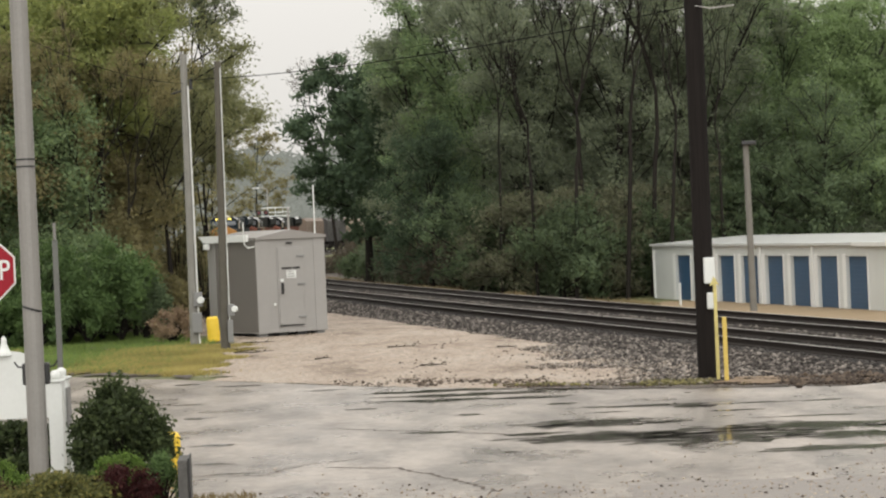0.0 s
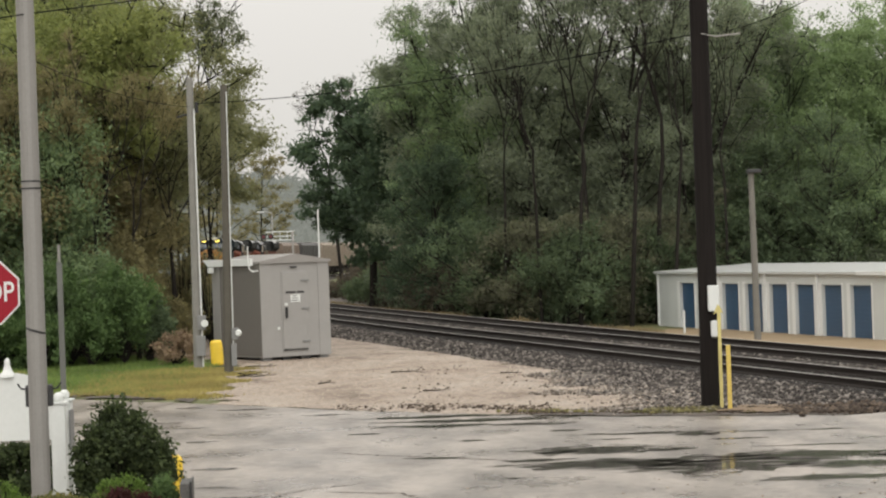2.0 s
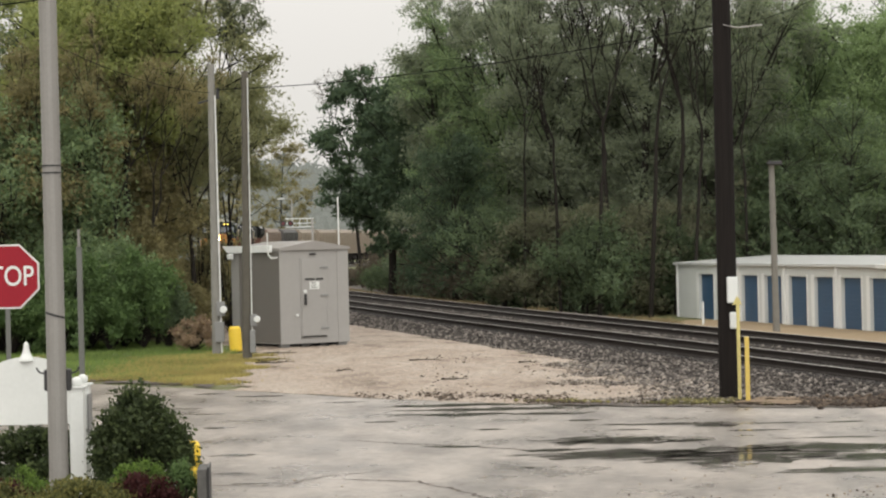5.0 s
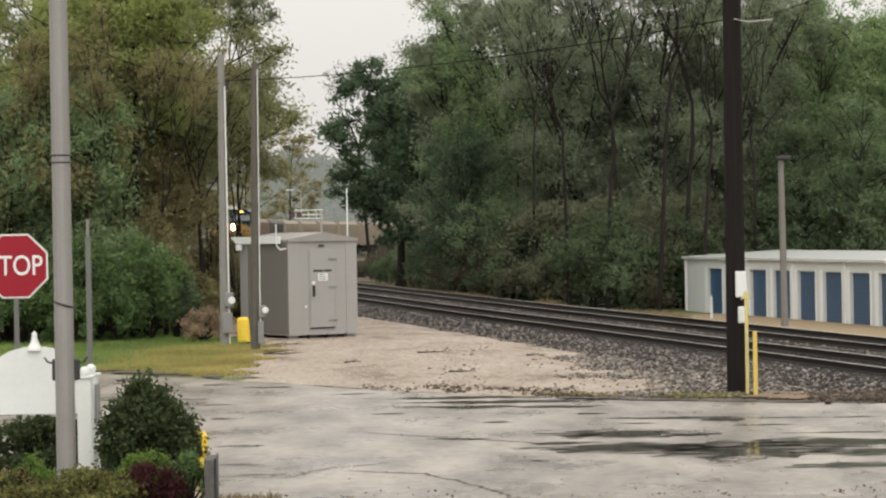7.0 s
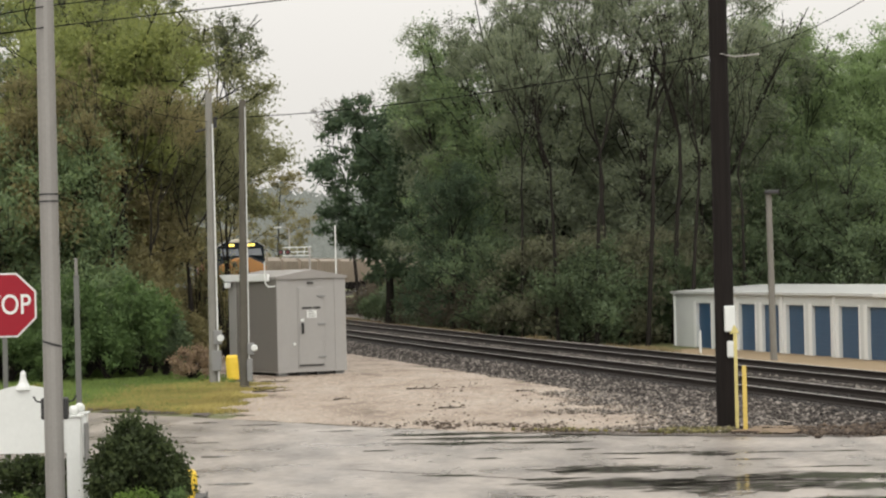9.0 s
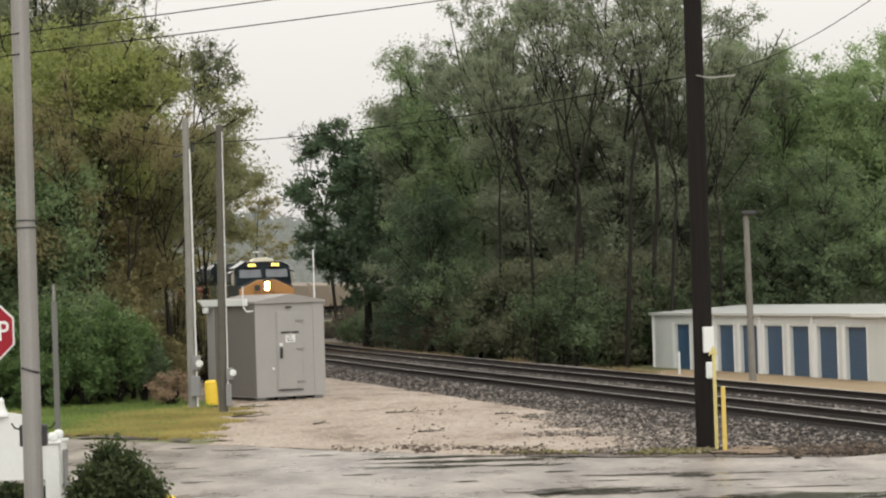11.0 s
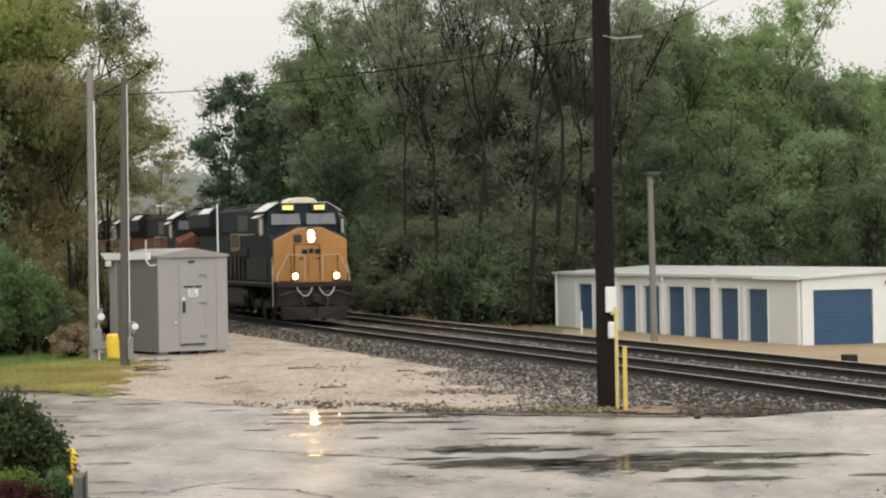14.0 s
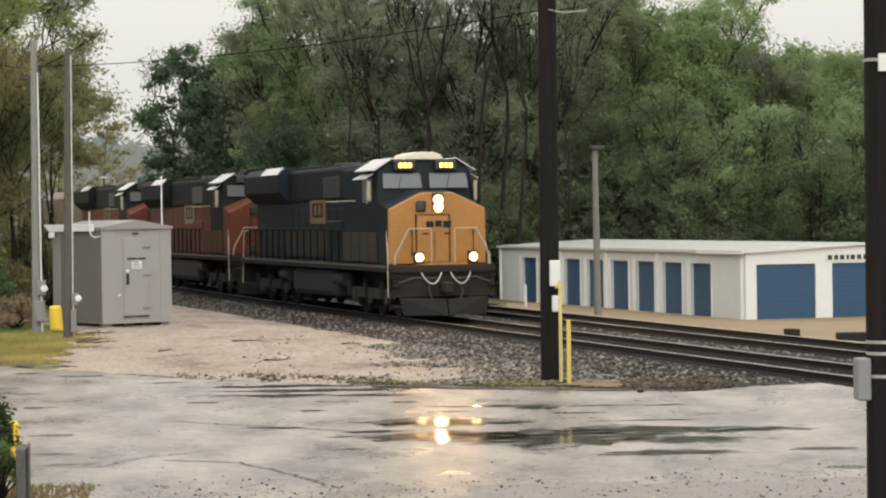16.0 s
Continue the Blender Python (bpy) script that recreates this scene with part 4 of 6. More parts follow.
    left = [  # x, y, height, spread, leaf, low, leafy
        (-10.5, 81, 11.8, 3.9, "leaf_olive", 0.45, 0.7), (-8.2, 86, 9.2, 1.9, "leaf_olive", 0.7, 0.6), (-10.7, 77.6, 11.2, 2.9, "leaf_spring", 0.72, 1), (-10.7, 80, 6.5, 1.5, "leaf_brown", 0.06, 1),
        (-12.2, 74.6, 8.4, 1.9, "leaf_mid", 0.12, 1), (-11.4, 83.5, 8.5, 2.6, "leaf_brown", 0.15, 1), (-10.6, 84, 9.2, 2.6, "leaf_olive", 0.42, 0.75), (-12.8, 92, 13, 3.2, "leaf_brown", 0.3, 0.9),
        (-11.5, 78, 9.0, 3.0, "leaf_brown", 0.2, 1), (-12.0, 79.8, 12.0, 3.6, "leaf_spring", 0.5, 1), (-12.8, 76.2, 8.5, 3.0, "leaf_brown", 0.2, 0.9), (-13.4, 80, 12.0, 4.4, "leaf_spring", 0.3, 0.9),
        (-14.6, 88, 18.0, 4.8, "leaf_pale", 0.3, 0.8), (-12.8, 89, 16.6, 3.4, "leaf_pale", 0.45, 0.7), (-16.4, 79, 12.0, 4.5, "leaf_spring", 0.15, 1), (-18.8, 86, 17, 5.0, "leaf_mid", 0.15, 1),
        (-14.4, 74.8, 8.0, 2.6, "leaf_mid", 0.08, 1), (-14.6, 95, 15, 4.2, "leaf_brown", 0.25, 0.8), (-16, 104, 16, 4.5, "leaf_pale", 0.1, 1), (-20, 112, 17, 5, "leaf_mid", 0.1, 1), (-21.5, 135, 17, 5, "leaf_brown", 0.1, 1),
        (-26, 165, 18, 5.5, "leaf_brown", 0.08, 0.9), (-28.5, 205, 18, 6, "leaf_brown", 0.08, 0.9), (-31, 240, 18, 6, "leaf_mid", 0.08, 1),
        (-30, 272, 18, 6, "leaf_brown", 0.05, 1), (-28, 296, 18, 6, "leaf_brown", 0.05, 1), (-25, 330, 18, 6, "leaf_brown", 0.05, 1), (-34, 300, 20, 6, "leaf_mid", 0.05, 1),
    ]
    # forked trees in thin brown bud at the edge of the wood
    k = 52
    for x, y, h, lf, fk, wd, tr, ly in [(-9.6, 75.2, 9.6, "leaf_brown", 0.2, 0.34, 0.09, 0.6), (-10.9, 75.0, 10.2, "leaf_brown", 0.25, 0.32, 0.10, 0.6), (-8.9, 79.5, 8.8, "leaf_olive", 0.2, 0.42, 0.09, 0.7),
                                        (-9.2, 83.5, 8.8, "leaf_olive", 0.25, 0.45, 0.07, 0.6), (-12.4, 73.6, 9.6, "leaf_brown", 0.2, 0.30, 0.08, 0.6), (-9.4, 88.0, 12.4, "leaf_pale", 0.35, 0.42, 0.12, 0.4),
                                        (-11.2, 90.0, 16.5, "leaf_pale", 0.3, 0.40, 0.15, 0.6), (-13.6, 85.0, 17.0, "leaf_pale", 0.3, 0.40, 0.16, 0.6), (-9.3, 93.0, 9.0, "leaf_olive", 0.15, 0.42, 0.09, 0.7)]:
        forked_tree(x, y, h, M[lf], "slender forked tree in thin brown-green bud", 960 + k, count=7000, size=0.05, fork=fk, wide=wd, trunk=tr, leafy=ly, clump=0.45)
        k += 1
    for x, y, h, sp, lf, lo, lfy in left:
        tree(x, y, h, sp, M[lf], "tall woodland tree in thin brown and green spring leaf", 500 + k, count=32000 if y < 100 else 11000, size=0.068 if y < 100 else 0.145, low=lo, limbs=28, leafy=lfy, clump=0.95, twigs=6, trunk=0.07 if x > -8.5 else 0.18)
        k += 1
    for x, y, w, h, lf in [(-9.7, 72.6, 2.6, 3.3, "leaf_bright"), (-10.6, 71.8, 2.0, 2.3, "leaf_bright"), (-9.0, 72.9, 1.8, 2.2, "leaf_dark"), (-11.3, 72.4, 2.6, 3.6, "leaf_bright"), (-10.4, 73.4, 2.6, 4.0, "leaf_mid"), (-11.9, 70.9, 1.8, 1.8, "leaf_bright"), (-13.4, 71.2, 3.0, 2.8, "leaf_bright"), (-15.4, 71.5, 3.2, 2.8, "leaf_bright"), (-11.8, 73.5, 3.4, 3.8, "leaf_mid"), (-14.0, 72.5, 3.6, 3.4, "leaf_bright"), (-12.9, 72.0, 2.6, 2.4, "leaf_bright"), (-16.5, 73, 3.6, 3.2, "leaf_mid"), 
                           (-10.3, 75.5, 2.6, 2.6, "leaf_dark"), (-9.3, 84, 2.2, 1.6, "leaf_brown"), (-10.2, 92, 2.6, 1.8, "leaf_brown"), (-11.4, 104, 3.2, 1.9, "leaf_brown"), (-8.9, 79, 1.8, 2.2, "leaf_brown"), (-9.4, 87, 2.4, 3.4, "leaf_brown"), (-9.9, 96, 2.8, 3.6, "leaf_brown"), (-10.1, 75.0, 2.2, 4.6, "leaf_brown"), (-15.2, 76, 4, 5, "leaf_mid"), (-11.4, 82, 3, 3, "leaf_brown"), (-13, 86, 4, 4, "leaf_dark"), (-11.6, 90, 3, 3, "leaf_brown"), (-14, 98, 4, 4, "leaf_brown"), (-16, 112, 5, 5, "leaf_brown"), (-18, 126, 5, 5, "leaf_brown"), (-21, 148, 6, 5, "leaf_brown"), (-25, 180, 7, 6, "leaf_brown"), (-12.4, 77, 3.5, 4.5, "leaf_dark"), (-18, 77, 4, 5.5, "leaf_mid")]:
        bush(x, y, ground_z(x, y), w, h, M[lf], "dense leafy green shrub under the trees", 600 + k, 9000, 0.062, 34, puff=0.15)
        k += 1
    for x, y, w, h in ((-8.3, 84.5, 2.2, 4.6), (-9.0, 90.5, 2.4, 4.8), (-9.5, 86.5, 2.2, 5.0)):
        bush(x, y, ground_z(x, y), w, h, M["leaf_olive"], "thin twiggy shrub in olive bud beyond the hut", 680 + int(y), 550, 0.05, 60, puff=0.14)
    bush(-7.9, 70.2, 0.04, 1.4, 1.15, M["leaf_brush"], "dry reddish-brown brush beside the service pole", 699, 5000, 0.035, 40)


M["leaf_grey"] = foliage("thin_grey_green_leaves", (0.205, 0.235, 0.162), 0.15)
M["leaf_under"] = foliage("brown_green_underwood", (0.158, 0.160, 0.104), 0.1)
M["leaf_spring"] = foliage("yellow_green_spring_leaves", (0.262, 0.298, 0.112), 0.25)
M["leaf_pale"] = foliage("pale_thin_leaves", (0.165, 0.185, 0.115), 0.2)
M["leaf_scrub"] = foliage("brown_scrub", (0.105, 0.088, 0.066), 0.1)
M["leaf_olive"] = foliage("thin_olive_leaves", (0.215, 0.225, 0.118), 0.2)
M["leaf_bright"] = foliage("bright_shrub_leaves", (0.108, 0.170, 0.064), 0.2)
M["leaf_brush"] = foliage("dry_brush", (0.30, 0.22, 0.155), 0.1)
woods()


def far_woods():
    """Woods far beyond the line, their mist painted on as a pale glow."""
    m = bpy.data.materials.new("mist_glow_woods")
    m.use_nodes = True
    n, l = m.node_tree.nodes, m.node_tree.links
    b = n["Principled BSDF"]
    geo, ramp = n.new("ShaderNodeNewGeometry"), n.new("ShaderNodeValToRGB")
    # the leaves themselves emit the pale grey-green of the mist
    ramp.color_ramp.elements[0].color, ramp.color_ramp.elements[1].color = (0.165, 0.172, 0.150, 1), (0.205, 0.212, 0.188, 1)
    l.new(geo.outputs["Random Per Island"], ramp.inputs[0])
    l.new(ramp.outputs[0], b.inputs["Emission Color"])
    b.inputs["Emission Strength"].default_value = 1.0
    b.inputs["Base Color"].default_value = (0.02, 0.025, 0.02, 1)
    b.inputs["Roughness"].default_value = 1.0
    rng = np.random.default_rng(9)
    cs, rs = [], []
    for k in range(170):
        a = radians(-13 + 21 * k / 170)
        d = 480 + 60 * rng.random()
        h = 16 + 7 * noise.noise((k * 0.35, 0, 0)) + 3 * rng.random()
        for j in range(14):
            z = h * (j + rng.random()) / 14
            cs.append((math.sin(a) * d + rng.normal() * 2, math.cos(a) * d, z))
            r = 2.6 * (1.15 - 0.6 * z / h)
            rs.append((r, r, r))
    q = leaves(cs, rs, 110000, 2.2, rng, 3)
    ob = tagged(quads("far_woods", q, m, corners=3), "far woods with the mist painted as a pale glow", "woods", kind="stuff")
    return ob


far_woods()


# ---- loose stones, grass, puddles ----
def stones(name, spots, sizes, mat, label, rng):
    """Rough six-cornered stones in one mesh."""
    n = len(spots)
    base = np.array([(1, 0, 0), (-1, 0, 0), (0, 1, 0), (0, -1, 0), (0, 0, 1), (0, 0, -1)], float)
    tri = np.array([(0, 2, 4), (2, 1, 4), (1, 3, 4), (3, 0, 4), (2, 0, 5), (1, 2, 5), (3, 1, 5), (0, 3, 5)])
    a = rng.random(n) * 6.28
    ca, sa = np.cos(a), np.sin(a)
    v = base[None] * (0.6 + 0.7 * rng.random((n, 6, 1))) * sizes[:, None, None]
    v[:, :, 2] *= 0.6
    x, y = v[:, :, 0] * ca[:, None] - v[:, :, 1] * sa[:, None], v[:, :, 0] * sa[:, None] + v[:, :, 1] * ca[:, None]
    v[:, :, 0], v[:, :, 1] = x, y
    v += spots[:, None]
    f = (tri[None] + 6 * np.arange(n)[:, None, None]).reshape(-1, 3)
    me = bpy.data.meshes.new(name)
    me.vertices.add(6 * n)
    me.vertices.foreach_set("co", v.astype(np.float32).ravel())
    me.loops.add(24 * n)
    me.loops.foreach_set("vertex_index", f.astype(np.int32).ravel())
    me.polygons.add(8 * n)
    me.polygons.foreach_set("loop_start", np.arange(0, 24 * n, 3, dtype=np.int32))
    me.polygons.foreach_set("loop_total", np.full(8 * n, 3, dtype=np.int32))
    me.materials.append(mat)
    me.update(calc_edges=True)
    return tagged(new(name, me), label, "stones", kind="stuff")


def stone_material(name, a, b, c):
    m = bpy.data.materials.new(name)
    m.use_nodes = True
    n, l = m.node_tree.nodes, m.node_tree.links
    bs = n["Principled BSDF"]
    geo, ramp = n.new("ShaderNodeNewGeometry"), n.new("ShaderNodeValToRGB")
    ramp.color_ramp.elements[0].color, ramp.color_ramp.elements[1].color = (*a, 1), (*c, 1)
    e = ramp.color_ramp.elements.new(0.55)
    e.color = (*b, 1)
    l.new(geo.outputs["Random Per Island"], ramp.inputs[0])
    l.new(ramp.outputs[0], bs.inputs["Base Color"])
    bs.inputs["Roughness"].default_value = 0.8
    bs.inputs["Specular IOR Level"].default_value = 0.25
    return m


def scatter():
    rng = np.random.default_rng(21)
    grey_stone = stone_material("wet_ballast_stones", (0.016, 0.013, 0.011), (0.058, 0.049, 0.043), (0.235, 0.210, 0.185))
    mixed_stone = stone_material("mixed_stones", (0.09, 0.075, 0.062), (0.17, 0.145, 0.12), (0.36, 0.32, 0.275))
    oily_stone = stone_material("oily_ballast_stones", (0.010, 0.009, 0.008), (0.026, 0.023, 0.021), (0.075, 0.068, 0.062))
    tan_stone = stone_material("limestone_chips", (0.22, 0.17, 0.12), (0.36, 0.30, 0.235), (0.50, 0.44, 0.36))
    dark_stone = stone_material("dark_clods", (0.020, 0.014, 0.010), (0.048, 0.034, 0.024), (0.105, 0.078, 0.056))
    # ballast on the near shoulder and between the tracks
    pts, oily = [], []
    for k in range(16000):
        s = -28.4 + 77 * rng.random() ** 1.3
        o = -0.66 + 1.32 * rng.random() if k % 8 == 0 else 0.95 + (TRACK2 - 1.9) * rng.random() if k % 8 < 3 else -3.6 + 2.7 * rng.random()
        if s < -25.2 + 0.8 * rng.normal() and o < -2.0:
            continue
        p, _ = line(s, o)
        z = float(np.interp(o, [-3.6, -2.9, -1.9, -1.0, 1.2, TRACK2 / 2, TRACK2 - 1], [-0.08, -0.02, 0.05, 0.05, 0.05, 0.04, 0.05]))
        (oily if -1.35 + 0.2 * rng.normal() < o < 0.8 else pts).append((p.x, p.y, max(z + grade(s), ground_z(p.x, p.y) + 0.015)))
    pts = np.array(pts)
    stones("ballast_stones", pts, 0.03 + 0.045 * rng.random(len(pts)), grey_stone, "wet grey ballast stones", rng)
    oily = np.array(oily)
    stones("oily_ballast", oily, 0.03 + 0.045 * rng.random(len(oily)), oily_stone, "dark oily ballast stones between the rails", rng)
    # coarse stones spilled round the dark pole
    pts = []
    while len(pts) < 5000:
        x, y = 0.6 + 10.5 * rng.random(), 42.6 + 17 * rng.random()
        la = lateral(x, y)
        dens = la + 9.2 - 3.2 * noise.noise((x * 0.5, y * 0.5, 1)) - max(0, 5.6 - x) * 1.3
        if dens > 0 and along(x, y) > -28.2 and rng.random() < 0.15 + 0.35 * dens and la < -2.4 and y > edge(x) + 0.3 + (1.7 if x > 5.8 else 0.6) * (0.6 + noise.noise((x * 1.1, y * 0.5, 6))) and ((x - 5.5) / 0.6) ** 2 + ((y - 43.7) / 0.9) ** 2 > 0.8 + 0.5 * noise.noise((x * 2, y * 2, 1)):
            pts.append((x, y, ground_z(x, y) + 0.02))
    pts = np.array(pts)
    stones("spilled_stones", pts, 0.025 + 0.06 * rng.random(len(pts)) ** 1.5, grey_stone, "coarse grey stones spilled beside the track", rng)
    pts = []
    while len(pts) < 1000:
        x, y = 0.6 + 9 * rng.random(), 43 + 16 * rng.random()
        dens = lateral(x, y) + 10.2 - 3.2 * noise.noise((x * 0.5, y * 0.5, 1)) - max(0, 5.6 - x) * 1.3
        if 0 < dens and along(x, y) > -28 and lateral(x, y) < -3 and rng.random() < 1.2 - 0.2 * dens and y > edge(x) + 0.3:
            pts.append((x, y, ground_z(x, y) + 0.03))
    pts = np.array(pts)
    stones("pale_stones", pts, 0.025 + 0.055 * rng.random(len(pts)) ** 2, mixed_stone, "pale stones mixed into the spilled ballast", rng)
    # chips on the pad
    pts = []
    while len(pts) < 9000:
        x, y = -8 + 17 * rng.random(), 43 + 32 * rng.random()
        if on_pad(x, y):
            pts.append((x, y, ground_z(x, y) + 0.012))
    pts = np.array(pts)
    stones("limestone_chips", pts, 0.008 + 0.022 * rng.random(len(pts)) ** 2, tan_stone, "pale limestone chips on the lot", rng)
    # dark litter along the road's edge and on the lot
    pts = []
    while len(pts) < 1500:
        x = -2.5 + 10 * rng.random()
        if rng.random() < 0.75:
            y = edge(x) + abs(rng.normal()) * 0.7
        else:
            y = edge(x) + 18 * rng.random()
        if (x > -1 or rng.random() < 0.3) and noise.noise((x * 0.9, y * 0.25, 5)) > 0.0:
            pts.append((x, y, ground_z(x, y) + 0.02))
    for cx, cy, n in ((-0.7, 48.6, 90), (0.3, 47.6, 120), (1.2, 46.9, 160), (2.6, 45.4, 130), (4.2, 44.4, 120), (6.4, 43.6, 220), (7.2, 42.8, 260), (4.9, 44.2, 70)):
        for _ in range(n):
            x, y = cx + rng.normal() * 0.4, cy + rng.normal() * 0.35
            pts.append((x, y, max(ground_z(x, y), 0.0) + 0.02))
    pts = np.array(pts)
    stones("dark_litter", pts, 0.012 + 0.034 * rng.random(len(pts)) ** 2, dark_stone, "dark wet clods and leaves along the road edge", rng)
    # lumps of moss and soil at the foot of the pole, and a dark ridge past it
    moss_lump = stone_material("mossy_lumps", (0.040, 0.032, 0.016), (0.105, 0.092, 0.036), (0.185, 0.165, 0.060))
    pts = []
    while len(pts) < 700:
        x, y = 3.55 + 1.35 * rng.random(), 44.0 + 0.9 * rng.random()
        if y > edge(x) + 0.05 and noise.noise((x * 2.2, y * 2.2, 4)) > -0.15:
            pts.append((x, y, ground_z(x, y) + 0.03))
    for _ in range(160):
        x = 1.9 + rng.normal() * 0.35
        pts.append((x, edge(x) + 0.35 + abs(rng.normal()) * 0.2, 0.03))
    pts = np.array(pts)
    stones("mossy_lumps", pts, 0.02 + 0.055 * rng.random(len(pts)) ** 1.6, moss_lump, "mossy lumps of soil at the foot of the pole", rng)
    pts = []
    while len(pts) < 900:
        x = 5.95 + 1.9 * rng.random()
        y = float(np.interp(x, [5.9, 7.9], [43.6, 43.8])) + 0.5 * rng.normal()
        if noise.noise((x * 1.7, y * 1.2, 9)) > -0.25:
            pts.append((x, y, max(ground_z(x, y), 0.0) + 0.025))
    pts = np.array(pts)
    stones("soil_ridge", pts, 0.02 + 0.075 * rng.random(len(pts)) ** 1.5, dark_stone, "dark wet soil lumps along the road edge", rng)
    # grit on the near side of the road
    pts = []
    while len(pts) < 5200:
        x, y = -4 + 12 * rng.random(), 23.5 + 9.0 * rng.random() ** 2.2
        if y < 28.6 + 1.5 * noise.noise((x * 0.7, 0, 2)) or rng.random() < 0.06:
            pts.append((x, y, 0.016))
    pts = np.array(pts)
    h = len(pts) // 4
    stones("road_grit", pts[h:], 0.008 + 0.018 * rng.random(len(pts) - h) ** 2, tan_stone, "pale grit at the near edge of the road", rng)
    stones("road_clods", pts[:h], 0.008 + 0.022 * rng.random(h) ** 2, dark_stone, "dark clods on the wet road", rng)


scatter()


sheet("wet_soil", lambda x, y: edge(x) - 0.5 + wob(x, y, 0.35, 1.3) < y < edge(x) + (2.1 if x > 5 else 1.0) + wob(x, y, 0.9, 0.9) and lateral(x, y) < -2.6 and along(x, y) > -28.3 + wob(x, y, 0.5), 1.5, 9.5, 41, 47, 0.1, 0.016, M["mud"], "dark wet soil along the edge of the road", "soil")


sheet("tan_soil", lambda x, y: (x - 5.6) ** 2 / 0.75 ** 2 + (y - 44.1) ** 2 / 1.0 ** 2 < 1 + wob(x, y, 1.6, 2.2) and y > edge(x) - 0.1, 4.6, 7, 42, 46, 0.08, 0.045, M["tan_soil"], "tan wet soil beside the marker posts", "soil")
sheet("pale_gravel_patch", lambda x, y: ((x - 7.0) / 0.85) ** 2 + ((y - 46.1) / 1.0) ** 2 < 1 + wob(x, y, 1.3, 1.8), 5.6, 8.6, 44.5, 48, 0.08, 0.05, M["pad"], "pale gravel patch among the ballast", "gravel")
sheet("verge_mud", lambda x, y: 0.25 + wob(x, y, 0.7, 1.3) + wob(x, y, 0.5, 4) < y - edge(x) < 2.5 + wob(x, y, 1.6, 0.6) + wob(x, y, 0.6, 4) and wob(x, y, 1.0, 0.9) < 0.25, -12, -5.6, 50, 62, 0.12, 0.020, M["mud"], "dark wet mud between the grass and the road", "soil")


def fallen_branch(x, y, a, length, seed):
    """A wet dark branch with side twigs, lying on the lot."""
    rng = np.random.default_rng(seed)
    th = thing("fallen_branch", pose(x, y, ground_z(x, y) + 0.03, 0, 0, a), "dark wet fallen branch lying on the gravel", "branch", "fallen branches")
    pts = [Vector((length * f, 0.12 * rng.normal() * length, 0.01 + 0.02 * rng.random())) for f in (0, 0.25, 0.5, 0.75, 1)]
    bm = tube(pts, [0.018, 0.016, 0.013, 0.010, 0.004], 6)
    part("stem", bm, M["bark"], th)
    for k in (1, 2, 3):
        e = pts[k] + Vector((0.15 * length, (0.3 if k % 2 else -0.3) * length * (0.5 + 0.5 * rng.random()), 0.04))
        part("twig", tube([pts[k], pts[k].lerp(e, 0.5) + Vector((0, 0, 0.03)), e], [0.009, 0.006, 0.003], 5), M["bark"], th)


for bx, by, ba, bl in ((-5.6, 63.4, -55, 1.5), (-5.4, 61.5, 10, 1.0), (-5.7, 67.3, -15, 0.9), (-1.5, 61.0, 5, 0.8), (1.2, 58.4, -10, 0.5), (-3.2, 57.5, 30, 0.5), (-0.6, 53.0, -8, 0.6)):
    fallen_branch(bx, by, ba, bl, int(100 + bx * 10 + by))


def blades(name, spots, height, mat, label, rng, lean=0.4):
    """Grass: narrow blades in one mesh."""
    n = len(spots)
    a = rng.random(n) * 6.28
    w = 0.010 + 0.012 * rng.random(n)
    h = height * (0.5 + 0.8 * rng.random(n))
    u = np.stack([np.cos(a), np.sin(a), np.zeros(n)], 1)
    tip = np.stack([rng.normal(size=n) * lean, rng.normal(size=n) * lean, np.ones(n)], 1) * h[:, None]
    p = np.asarray(spots)
    q = np.stack([p - u * w[:, None], p + u * w[:, None], p + tip], 1).reshape(-1, 3)
    return tagged(quads(name, q, mat, corners=3), label, "grass", kind="stuff")


